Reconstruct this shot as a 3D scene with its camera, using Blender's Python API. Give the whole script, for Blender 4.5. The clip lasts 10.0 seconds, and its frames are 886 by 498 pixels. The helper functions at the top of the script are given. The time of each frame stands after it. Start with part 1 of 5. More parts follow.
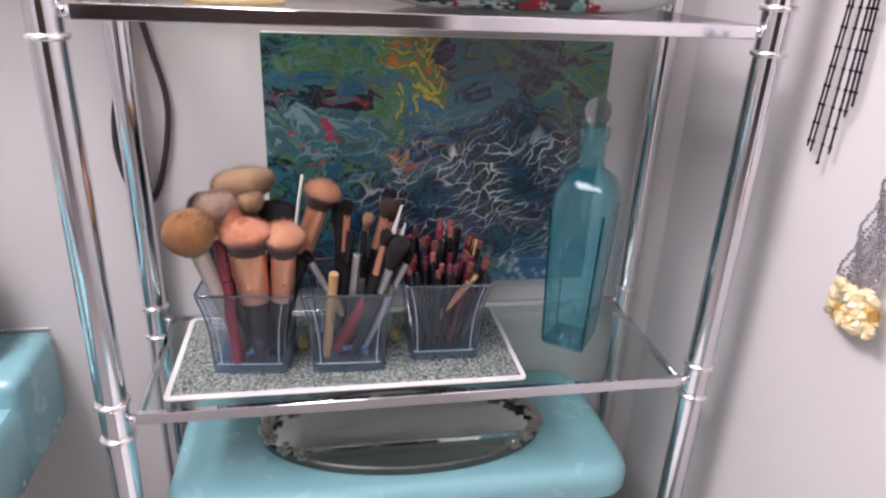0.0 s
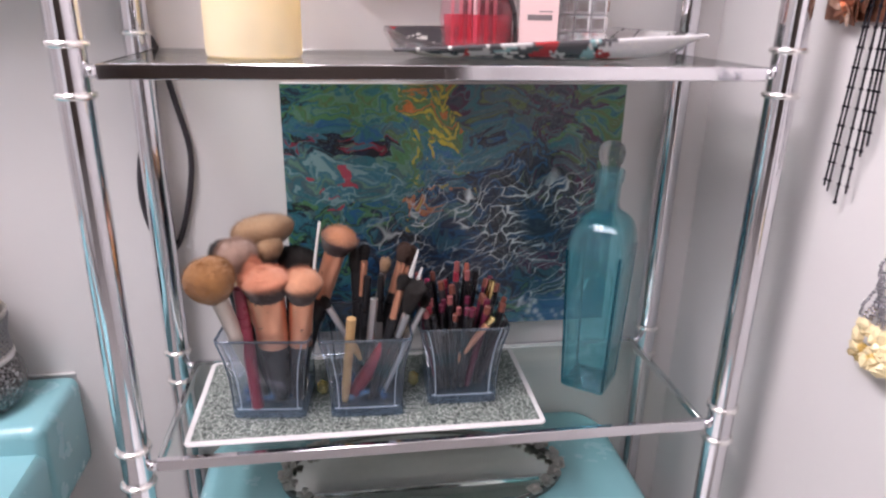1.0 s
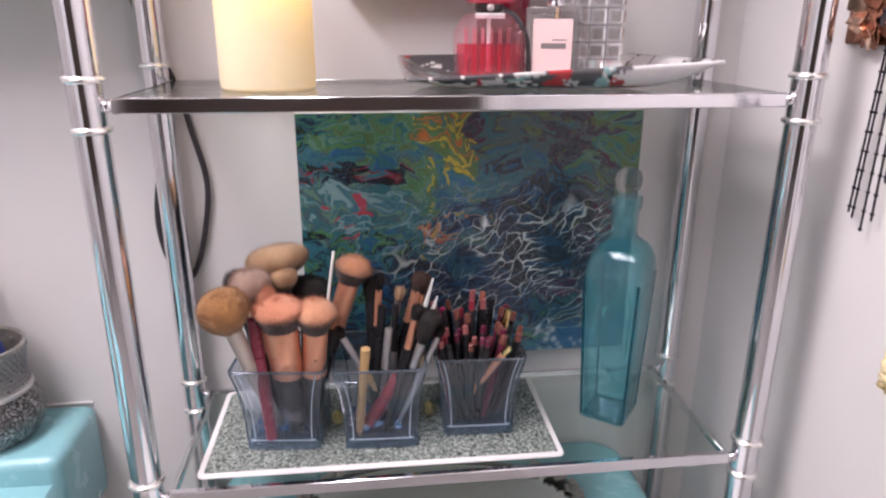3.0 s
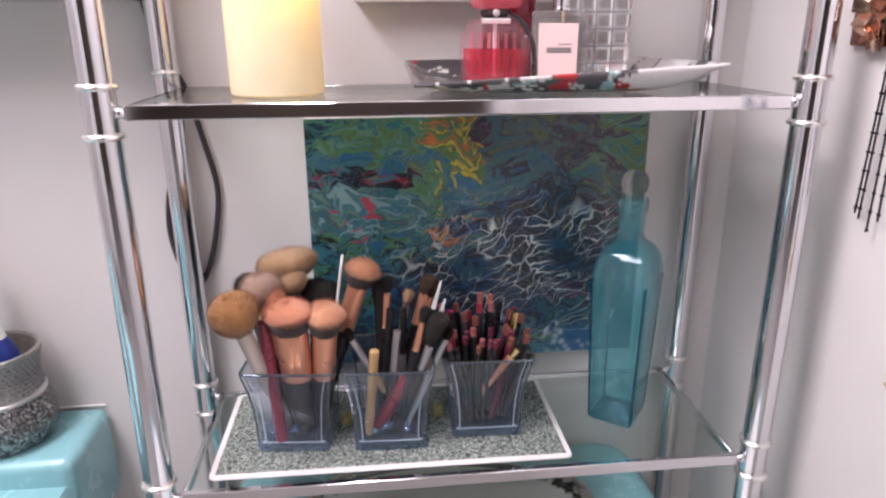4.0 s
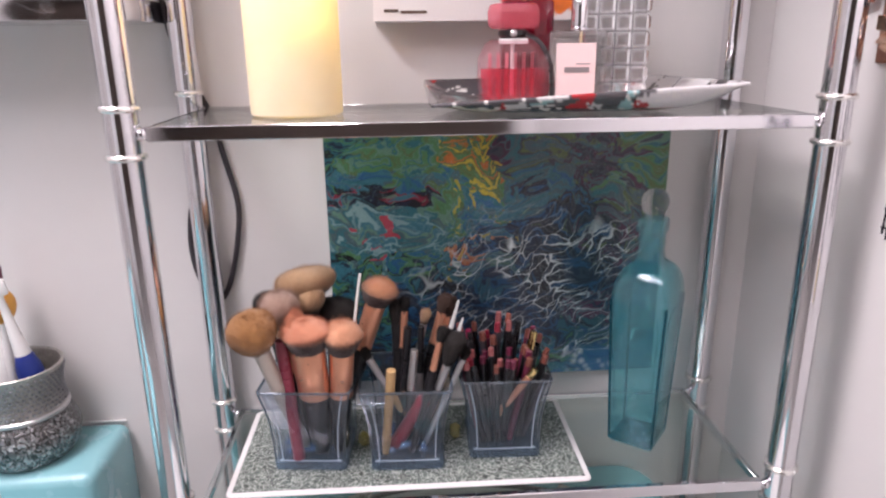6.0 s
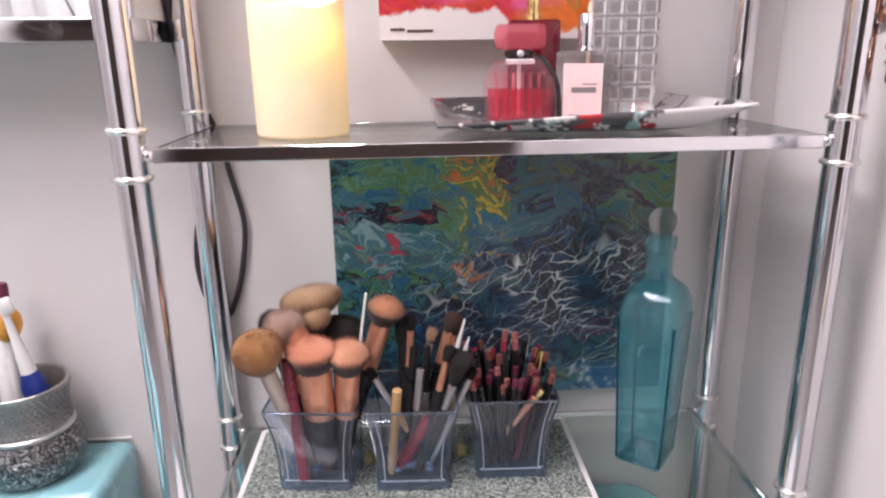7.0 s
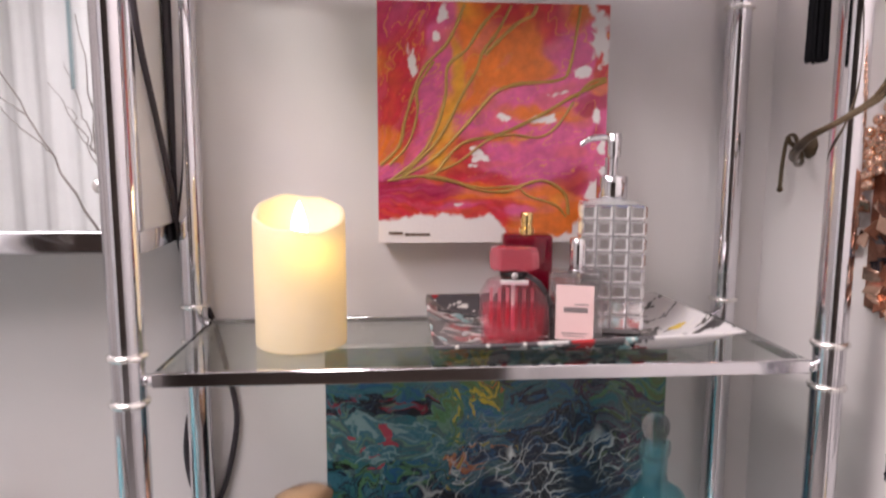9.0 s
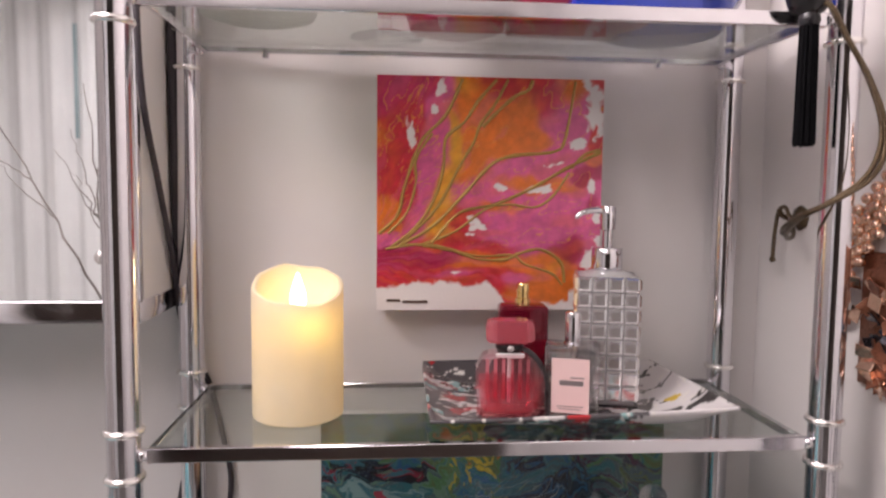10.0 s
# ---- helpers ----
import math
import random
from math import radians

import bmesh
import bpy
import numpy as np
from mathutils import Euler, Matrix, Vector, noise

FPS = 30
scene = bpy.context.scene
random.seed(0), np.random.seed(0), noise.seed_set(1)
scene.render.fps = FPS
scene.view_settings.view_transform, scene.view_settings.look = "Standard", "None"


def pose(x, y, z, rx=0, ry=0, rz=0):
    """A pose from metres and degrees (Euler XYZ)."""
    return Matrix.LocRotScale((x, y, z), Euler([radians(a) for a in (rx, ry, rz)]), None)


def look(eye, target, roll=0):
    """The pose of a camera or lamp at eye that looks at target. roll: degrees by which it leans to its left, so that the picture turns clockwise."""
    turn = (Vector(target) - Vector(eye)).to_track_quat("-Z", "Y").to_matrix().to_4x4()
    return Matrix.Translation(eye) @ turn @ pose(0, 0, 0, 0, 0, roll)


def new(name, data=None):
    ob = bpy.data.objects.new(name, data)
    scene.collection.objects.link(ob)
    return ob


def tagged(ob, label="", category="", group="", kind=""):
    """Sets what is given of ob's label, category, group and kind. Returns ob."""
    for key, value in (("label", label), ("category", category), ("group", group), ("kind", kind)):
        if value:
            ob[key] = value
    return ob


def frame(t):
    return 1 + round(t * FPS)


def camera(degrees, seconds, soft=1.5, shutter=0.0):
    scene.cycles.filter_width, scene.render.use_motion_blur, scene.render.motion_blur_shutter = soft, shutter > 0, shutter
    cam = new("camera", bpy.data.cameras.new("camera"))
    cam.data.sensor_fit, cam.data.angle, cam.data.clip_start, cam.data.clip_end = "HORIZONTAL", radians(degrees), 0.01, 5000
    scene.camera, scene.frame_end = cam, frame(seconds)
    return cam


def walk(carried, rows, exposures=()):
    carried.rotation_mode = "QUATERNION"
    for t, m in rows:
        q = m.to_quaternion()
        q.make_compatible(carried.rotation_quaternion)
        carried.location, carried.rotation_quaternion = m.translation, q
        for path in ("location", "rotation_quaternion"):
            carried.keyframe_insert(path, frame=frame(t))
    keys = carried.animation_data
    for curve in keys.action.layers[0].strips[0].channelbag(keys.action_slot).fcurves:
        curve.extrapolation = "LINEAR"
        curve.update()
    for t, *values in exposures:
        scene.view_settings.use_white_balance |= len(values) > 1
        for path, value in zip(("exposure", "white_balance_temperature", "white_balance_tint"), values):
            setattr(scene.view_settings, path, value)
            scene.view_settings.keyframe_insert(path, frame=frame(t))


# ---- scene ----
cam = camera(66.6, 10.0, soft=2.3, shutter=0.5)
PATH = [
    (0, (-0.105, -0.573, 1.299), (0.254, 1.232, 0.517), 2.7),
    (0.5, (-0.093, -0.573, 1.302), (0.229, 1.261, 0.572), 1.7),
    (1, (-0.096, -0.576, 1.309), (0.192, 1.28, 0.623), 1.1),
    (1.5, (-0.099, -0.577, 1.313), (0.17, 1.294, 0.659), 0.9),
    (2, (-0.092, -0.575, 1.318), (0.16, 1.303, 0.676), 0.4),
    (2.5, (-0.088, -0.567, 1.315), (0.149, 1.314, 0.681), 0.3),
    (4, (-0.088, -0.574, 1.316), (0.115, 1.317, 0.698), -0.3),
    (4.5, (-0.081, -0.577, 1.319), (0.099, 1.32, 0.711), -0.6),
    (5, (-0.08, -0.575, 1.319), (0.08, 1.328, 0.722), -0.8),
    (5.5, (-0.081, -0.574, 1.319), (0.065, 1.333, 0.735), -0.7),
    (7, (-0.082, -0.566, 1.33), (0.038, 1.352, 0.777), -0.8),
    (7.5, (-0.085, -0.565, 1.342), (0.043, 1.363, 0.825), -0.4),
    (8, (-0.086, -0.561, 1.372), (0.051, 1.382, 0.917), -0.4),
    (8.5, (-0.088, -0.556, 1.409), (0.065, 1.407, 1.056), 0.2),
    (9, (-0.087, -0.555, 1.436), (0.071, 1.421, 1.174), 0.2),
    (9.5, (-0.088, -0.557, 1.46), (0.078, 1.426, 1.257), 0.2),
    (10, (-0.086, -0.56, 1.469), (0.076, 1.428, 1.32), 0.6),
]
walk(cam, [(t, look(eye, target, roll)) for t, eye, target, roll in PATH],
     exposures=[(0.0, 0.03, 6420, 10), (2.5, 0.08, 6470, 10), (7.5, 0.10, 6560, 10), (8.5, 0.04, 6700, 10), (9.0, -0.32, 6850, 10), (10.0, -0.58, 7000, 10)])

# ---- world and light ----
world = bpy.data.worlds.new("room_air")
scene.world = world
world.use_nodes = True
world.node_tree.nodes["Background"].inputs[0].default_value = (0.8, 0.85, 1.0, 1)
world.node_tree.nodes["Background"].inputs[1].default_value = 0.02


def area_lamp(name, eye, target, sx, sy, watts, color):
    data = bpy.data.lights.new(name, "AREA")
    data.shape, data.size, data.size_y, data.energy, data.color = "RECTANGLE", sx, sy, watts, color
    ob = new(name, data)
    ob.matrix_world = look(eye, target)
    return ob


area_lamp("ceiling_lamp", (-0.74, -0.92, 2.34), (-0.30, -0.30, 0.9), 1.00, 0.80, 19.5, (1.0, 0.91, 1.0))
area_lamp("vanity_lamp", (-0.64, -0.14, 2.14), (0.05, -0.20, 1.2), 0.70, 0.24, 23.5, (1.0, 0.91, 0.98))
glow = bpy.data.lights.new("candle_led", "POINT")
glow.energy, glow.color, glow.shadow_soft_size = 0.056, (1.0, 0.67, 0.16), 0.008
new("candle_led", glow).location = (-0.1615, 0.067, 1.352)


# ---- node materials ----
def tree(name):
    m = bpy.data.materials.new(name)
    m.use_nodes = True
    nt = m.node_tree
    return m, nt, nt.nodes["Principled BSDF"], nt.nodes["Material Output"]


def noise_node(nt, scale, detail=4.0, coord="Object", distort=0.0):
    tc = nt.nodes.new("ShaderNodeTexCoord")
    n = nt.nodes.new("ShaderNodeTexNoise")
    n.inputs["Scale"].default_value, n.inputs["Detail"].default_value = scale, detail
    n.inputs["Distortion"].default_value = distort
    nt.links.new(tc.outputs[coord], n.inputs["Vector"])
    return n


def ramp(nt, source, stops):
    r = nt.nodes.new("ShaderNodeValToRGB")
    el = r.color_ramp.elements
    while len(el) < len(stops):
        el.new(0.5)
    for e, (p, c) in zip(el, stops):
        e.position, e.color = p, (*c, 1)
    nt.links.new(source, r.inputs[0])
    return r


def shade(c, k):
    return tuple(max(0.0, min(1.0, v * k)) for v in c)


def surface(name, color, rough=0.5, metal=0.0, var=0.10, scale=30.0, bump=0.0, bscale=250.0, coat=0.0, sub=0.0):
    """A plain painted, plastic, metal or fabric surface with variation at two scales."""
    m, nt, p, out = tree(name)
    big, fine = noise_node(nt, scale * 0.2, 3), noise_node(nt, scale * 4, 5)
    mixed = nt.nodes.new("ShaderNodeMath")
    mixed.operation = "MULTIPLY_ADD"
    nt.links.new(fine.outputs["Fac"], mixed.inputs[0])
    mixed.inputs[1].default_value = 0.4
    scaled = nt.nodes.new("ShaderNodeMath")
    scaled.operation = "MULTIPLY"
    nt.links.new(big.outputs["Fac"], scaled.inputs[0])
    scaled.inputs[1].default_value = 0.6
    nt.links.new(scaled.outputs[0], mixed.inputs[2])
    r = ramp(nt, mixed.outputs[0], [(0.3, shade(color, 1 - var)), (0.7, shade(color, 1 + var))])
    nt.links.new(r.outputs[0], p.inputs["Base Color"])
    rr = ramp(nt, fine.outputs["Fac"], [(0.3, (max(0.02, rough * 0.85),) * 3), (0.7, (min(1, rough * 1.15),) * 3)])
    nt.links.new(rr.outputs[0], p.inputs["Roughness"])
    p.inputs["Metallic"].default_value = metal
    p.inputs["Coat Weight"].default_value = coat
    p.inputs["Coat Roughness"].default_value = 0.06
    if sub:
        p.inputs["Subsurface Weight"].default_value = sub
        p.inputs["Subsurface Radius"].default_value = (0.02, 0.008, 0.003)
    if bump:
        n2 = noise_node(nt, bscale, 4)
        b = nt.nodes.new("ShaderNodeBump")
        b.inputs["Strength"].default_value, b.inputs["Distance"].default_value = bump, 0.002
        nt.links.new(n2.outputs["Fac"], b.inputs["Height"])
        nt.links.new(b.outputs[0], p.inputs["Normal"])
    return m


def glass(name, tint, clear=0.6, gloss=0.03, ior=1.45, body=(1, 1, 1)):
    """Glass: part light passes straight on, tinted, part is bent as by a thick pane."""
    m, nt, p, out = tree(name)
    p.inputs["Base Color"].default_value = (*body, 1)
    p.inputs["Transmission Weight"].default_value = 1.0
    p.inputs["Roughness"].default_value = gloss
    p.inputs["IOR"].default_value = ior
    t = nt.nodes.new("ShaderNodeBsdfTransparent")
    t.inputs[0].default_value = (*tint, 1)
    mix = nt.nodes.new("ShaderNodeMixShader")
    mix.inputs[0].default_value = clear
    nt.links.new(p.outputs[0], mix.inputs[1])
    nt.links.new(t.outputs[0], mix.inputs[2])
    nt.links.new(mix.outputs[0], out.inputs[0])
    return m


def pane(name, tint, milk=0.0, body=(1, 1, 1), gloss=0.03, edge=0.85):
    """Thin clear glass with mirror gloss that grows towards the edge; milk: the share of light its body scatters."""
    m, nt, p, out = tree(name)
    t = nt.nodes.new("ShaderNodeBsdfTransparent")
    t.inputs[0].default_value = (*tint, 1)
    base = t
    if milk:
        d = nt.nodes.new("ShaderNodeBsdfTranslucent")
        d2 = nt.nodes.new("ShaderNodeBsdfDiffuse")
        both, cloudy = nt.nodes.new("ShaderNodeMixShader"), nt.nodes.new("ShaderNodeMixShader")
        d.inputs[0].default_value = d2.inputs[0].default_value = (*body, 1)
        both.inputs[0].default_value, cloudy.inputs[0].default_value = 0.5, milk
        nt.links.new(d.outputs[0], both.inputs[1])
        nt.links.new(d2.outputs[0], both.inputs[2])
        nt.links.new(t.outputs[0], cloudy.inputs[1])
        nt.links.new(both.outputs[0], cloudy.inputs[2])
        base = cloudy
    g = nt.nodes.new("ShaderNodeBsdfGlossy")
    g.inputs["Roughness"].default_value = 0.02
    lw = nt.nodes.new("ShaderNodeLayerWeight")
    lw.inputs[0].default_value = 0.5
    f, g2 = nt.nodes.new("ShaderNodeMath"), nt.nodes.new("ShaderNodeMath")
    f.operation, f.inputs[1].default_value = "POWER", 4.0
    nt.links.new(lw.outputs["Facing"], f.inputs[0])
    g2.operation = "MULTIPLY_ADD"
    nt.links.new(f.outputs[0], g2.inputs[0])
    g2.inputs[1].default_value, g2.inputs[2].default_value = edge, gloss
    mix = nt.nodes.new("ShaderNodeMixShader")
    nt.links.new(g2.outputs[0], mix.inputs[0])
    nt.links.new(base.outputs[0], mix.inputs[1])
    nt.links.new(g.outputs[0], mix.inputs[2])
    nt.links.new(mix.outputs[0], out.inputs[0])
    return m


def crackle(name, light, dark, scale, rough=0.25, metal=0.6, width=0.10, bump=0.6):
    """Small broken glass flakes in a dark grout."""
    m, nt, p, out = tree(name)
    tc = nt.nodes.new("ShaderNodeTexCoord")
    warp = noise_node(nt, scale * 0.4, 3)
    add = nt.nodes.new("ShaderNodeMixRGB")
    add.blend_type, add.inputs[0].default_value = "ADD", 0.02
    nt.links.new(tc.outputs["Object"], add.inputs[1])
    nt.links.new(warp.outputs["Color"], add.inputs[2])
    edge, cell = nt.nodes.new("ShaderNodeTexVoronoi"), nt.nodes.new("ShaderNodeTexVoronoi")
    edge.feature = "DISTANCE_TO_EDGE"
    for v in (edge, cell):
        v.inputs["Scale"].default_value = scale
        nt.links.new(add.outputs[0], v.inputs["Vector"])
    tone = ramp(nt, cell.outputs["Color"], [(0.15, shade(light, 0.35)), (0.85, light)])
    mask = ramp(nt, edge.outputs["Distance"], [(width * 0.5, (0, 0, 0)), (width, (1, 1, 1))])
    mix = nt.nodes.new("ShaderNodeMixRGB")
    nt.links.new(mask.outputs[0], mix.inputs[0])
    mix.inputs[1].default_value = (*dark, 1)
    nt.links.new(tone.outputs[0], mix.inputs[2])
    nt.links.new(mix.outputs[0], p.inputs["Base Color"])
    p.inputs["Roughness"].default_value, p.inputs["Metallic"].default_value = rough, metal
    b = nt.nodes.new("ShaderNodeBump")
    b.inputs["Strength"].default_value, b.inputs["Distance"].default_value = bump, 0.002
    nt.links.new(edge.outputs["Distance"], b.inputs["Height"])
    nt.links.new(b.outputs[0], p.inputs["Normal"])
    return m


def bristle(name, root, tip, turn=0.35, sheen=0.25):
    """Brush hair: one colour at the root, another at the tips, with fine streaks."""
    m, nt, p, out = tree(name)
    tc, sep = nt.nodes.new("ShaderNodeTexCoord"), nt.nodes.new("ShaderNodeSeparateXYZ")
    nt.links.new(tc.outputs["Generated"], sep.inputs[0])
    mp, n = nt.nodes.new("ShaderNodeMapping"), nt.nodes.new("ShaderNodeTexNoise")
    mp.inputs["Scale"].default_value = (1.0, 1.0, 0.10)
    n.inputs["Scale"].default_value, n.inputs["Detail"].default_value = 1300, 4
    nt.links.new(tc.outputs["Object"], mp.inputs[0])
    nt.links.new(mp.outputs[0], n.inputs["Vector"])
    ma = nt.nodes.new("ShaderNodeMath")
    ma.operation = "MULTIPLY_ADD"
    nt.links.new(n.outputs["Fac"], ma.inputs[0])
    ma.inputs[1].default_value = 0.45
    nt.links.new(sep.outputs[2], ma.inputs[2])
    r = ramp(nt, ma.outputs[0], [(turn + 0.1, root), (turn + 0.32, tip), (1.35, shade(tip, 1.15))])
    streak = ramp(nt, n.outputs["Fac"], [(0.30, (0.45, 0.42, 0.40)), (0.62, (1.0, 1.0, 1.0))])
    mul = nt.nodes.new("ShaderNodeMixRGB")
    mul.blend_type, mul.inputs[0].default_value = "MULTIPLY", 0.48
    nt.links.new(r.outputs[0], mul.inputs[1])
    nt.links.new(streak.outputs[0], mul.inputs[2])
    nt.links.new(mul.outputs[0], p.inputs["Base Color"])
    bu = nt.nodes.new("ShaderNodeBump")
    bu.inputs["Strength"].default_value, bu.inputs["Distance"].default_value = 0.7, 0.002
    nt.links.new(n.outputs["Fac"], bu.inputs["Height"])
    nt.links.new(bu.outputs[0], p.inputs["Normal"])
    p.inputs["Roughness"].default_value = 0.8
    p.inputs["Sheen Weight"].default_value = sheen
    return m


def painted(name, rough=0.35, coat=0.3):
    """Artist's paint whose colour lies on the mesh as an attribute."""
    m, nt, p, out = tree(name)
    a = nt.nodes.new("ShaderNodeAttribute")
    a.attribute_name = "paint"
    nt.links.new(a.outputs["Color"], p.inputs["Base Color"])
    n = noise_node(nt, 350, 5)
    r = ramp(nt, n.outputs["Fac"], [(0.3, (rough * 0.8,) * 3), (0.7, (rough * 1.2,) * 3)])
    nt.links.new(r.outputs[0], p.inputs["Roughness"])
    p.inputs["Coat Weight"].default_value = coat
    p.inputs["Coat Roughness"].default_value = 0.15
    b = nt.nodes.new("ShaderNodeBump")
    b.inputs["Strength"].default_value, b.inputs["Distance"].default_value = 0.25, 0.001
    nt.links.new(n.outputs["Fac"], b.inputs["Height"])
    nt.links.new(b.outputs[0], p.inputs["Normal"])
    return m


def wax(name):
    m, nt, p, out = tree(name)
    n = noise_node(nt, 40, 4)
    r = ramp(nt, n.outputs["Fac"], [(0.3, (0.81, 0.77, 0.62)), (0.7, (0.85, 0.81, 0.67))])
    nt.links.new(r.outputs[0], p.inputs["Base Color"])
    p.inputs["Roughness"].default_value = 0.45
    t = nt.nodes.new("ShaderNodeBsdfTranslucent")
    t.inputs[0].default_value = (0.95, 0.80, 0.48, 1)
    mix = nt.nodes.new("ShaderNodeMixShader")
    mix.inputs[0].default_value = 0.36
    nt.links.new(p.outputs[0], mix.inputs[1])
    nt.links.new(t.outputs[0], mix.inputs[2])
    nt.links.new(mix.outputs[0], out.inputs[0])
    return m


def emitter(name, color, strength):
    m, nt, p, out = tree(name)
    e = nt.nodes.new("ShaderNodeEmission")
    e.inputs[0].default_value, e.inputs[1].default_value = (*color, 1), strength
    nt.links.new(e.outputs[0], out.inputs[0])
    return m


M_WALL = surface("wall_paint", (0.70, 0.67, 0.655), 0.62, var=0.025, scale=5, bump=0.05, bscale=300)
M_CEIL = surface("ceiling_paint", (0.78, 0.77, 0.75), 0.8, var=0.02, scale=5)
M_FLOOR = surface("floor_tile", (0.42, 0.40, 0.38), 0.35, var=0.12, scale=10)
# dark brown of the unseen backdrop that the chrome mirrors
M_BACKDROP = surface("dark_backdrop", (0.16, 0.12, 0.10), 0.7, var=0.1, scale=6)
M_TRIM = surface("white_trim", (0.76, 0.74, 0.72), 0.4, var=0.03)
M_CHROME = surface("chrome", (0.78, 0.77, 0.80), 0.085, metal=1.0, var=0.03, scale=20)
M_COLLAR = surface("bright_chrome", (0.93, 0.91, 0.88), 0.24, metal=0.9, var=0.04, scale=60)
M_MIRROR = surface("mirror_silver", (0.90, 0.92, 0.92), 0.02, metal=1.0, var=0.01)
M_OLDMIRROR = surface("old_mirror", (0.66, 0.70, 0.66), 0.03, metal=1.0, var=0.05)
M_SHELF = pane("shelf_glass", (0.93, 0.965, 0.95))
M_AQUA = surface("aqua_glaze", (0.235, 0.47, 0.505), 0.25, var=0.05, scale=8, coat=0.3)
M_VASE = pane("vase_glass", (0.90, 0.925, 0.955), 0.035, (0.55, 0.66, 0.80), 0.03, 0.45)
M_VASEBASE = pane("vase_base_glass", (0.80, 0.88, 0.96), 0.12, (0.45, 0.64, 0.82), 0.10)
M_VASERIM = pane("vase_rim_glass", (0.52, 0.60, 0.68), 0.10, (0.5, 0.6, 0.68), 0.12)
# pale colour standing in for the highlight along the vase's inner edge
M_VASEGLINT = surface("painted_edge_glint", (0.52, 0.60, 0.67), 0.12, var=0.1, coat=0.8)
M_BOTTLE = pane("aqua_glass", (0.75, 0.935, 0.955), 0.10, (0.17, 0.62, 0.73), 0.06)
M_BOTTLEEDGE = pane("aqua_glass_edge", (0.20, 0.55, 0.64), 0.18, (0.03, 0.24, 0.32), 0.06)
M_CLEAR = pane("clear_glass", (0.95, 0.95, 0.95))
M_THICK = glass("thick_glass", (0.92, 0.92, 0.92), 0.4, 0.02, 1.4)
M_CUT = surface("cut_silvered_glass", (0.92, 0.91, 0.91), 0.14, metal=0.8, var=0.08, scale=60)
M_CUTCORE = surface("frosted_glass", (0.40, 0.40, 0.40), 0.3, var=0.08, scale=60, coat=0.5)
M_PINKGLASS = pane("pink_glass", (0.975, 0.84, 0.87), 0.09, (0.90, 0.55, 0.60), 0.06)
M_PINKJUICE = pane("pink_liquid", (0.97, 0.36, 0.46), 0.28, (0.93, 0.10, 0.21))
M_PINKCAP = pane("pink_cap", (0.97, 0.62, 0.67), 0.36, (0.95, 0.27, 0.34), 0.10)
M_REDGLASS = pane("red_glass", (0.55, 0.08, 0.14), 0.35, (0.30, 0.01, 0.05), 0.05)
M_GOLD = surface("gold_metal", (0.85, 0.62, 0.28), 0.2, metal=1.0)
M_COPPER = surface("copper_ferrule", (0.80, 0.39, 0.25), 0.32, metal=0.75, var=0.05)
M_SILVER = surface("silver_ferrule", (0.62, 0.60, 0.60), 0.36, metal=0.9, var=0.02)
M_CHAMP = surface("champagne_lacquer", (0.56, 0.49, 0.43), 0.35, metal=0.35, var=0.04)
M_RIB = surface("pink_rib", (0.66, 0.26, 0.30), 0.35)
M_BLACK = surface("black_plastic", (0.012, 0.011, 0.013), 0.3, var=0.2)
M_BLACKRUB = surface("black_cord", (0.035, 0.028, 0.034), 0.55, var=0.2)
M_MAROON = surface("maroon_lacquer", (0.27, 0.045, 0.075), 0.3, var=0.1)
M_WOOD = surface("pale_wood", (0.52, 0.33, 0.15), 0.45, var=0.18, scale=60)
M_WHITE = surface("white_plastic", (0.78, 0.77, 0.75), 0.3, var=0.03)
M_NAVY = surface("navy_plastic", (0.012, 0.03, 0.20), 0.35, var=0.1)
M_ORANGE = surface("orange_plastic", (0.75, 0.36, 0.06), 0.4, var=0.12)
M_PAINT = painted("artist_paint")
M_PLATE = painted("glazed_pattern", 0.12, 0.8)
M_CANVAS = surface("canvas_white", (0.80, 0.78, 0.76), 0.6, var=0.04, bump=0.2, bscale=900)
M_GOLDPAINT = surface("gold_paint", (0.44, 0.28, 0.075), 0.42, metal=0.4, var=0.3, scale=60)
M_INK = surface("dark_ink", (0.10, 0.06, 0.04), 0.6)
M_GREYINK = surface("grey_ink", (0.20, 0.17, 0.17), 0.6)
M_LABEL = surface("pink_paper", (0.80, 0.58, 0.56), 0.6, var=0.03)
M_WAX = wax("ivory_wax")
M_FLAME = emitter("led_flame", (1.0, 0.80, 0.45), 26.0)
M_MAT = crackle("flaked_mat", (0.13, 0.165, 0.145), (0.46, 0.49, 0.45), 190, 0.35, 0.0, 0.10, 0.3)
M_MATEDGE = surface("mat_border", (0.78, 0.76, 0.75), 0.45, var=0.05)
M_MOSAIC = crackle("silver_mosaic", (0.42, 0.415, 0.42), (0.06, 0.058, 0.056), 175, 0.22, 0.7, 0.12, 0.8)
M_HAMMER = surface("hammered_silver", (0.36, 0.355, 0.37), 0.3, metal=0.9, var=0.15, scale=90, bump=0.5, bscale=500)
M_PEWTER = surface("pewter", (0.42, 0.40, 0.37), 0.35, metal=0.9, var=0.35, scale=60, bump=0.6, bscale=300)
M_DARKPEWTER = surface("dark_pewter", (0.13, 0.125, 0.115), 0.35, metal=0.8, var=0.3, scale=60)
M_GEM = pane("yellow_gem", (0.98, 0.90, 0.50), 0.40, (0.95, 0.80, 0.20), 0.30)
M_CURTAIN = surface("curtain_cloth", (0.88, 0.89, 0.89), 0.85, var=0.04, scale=4, bump=0.1, bscale=700)
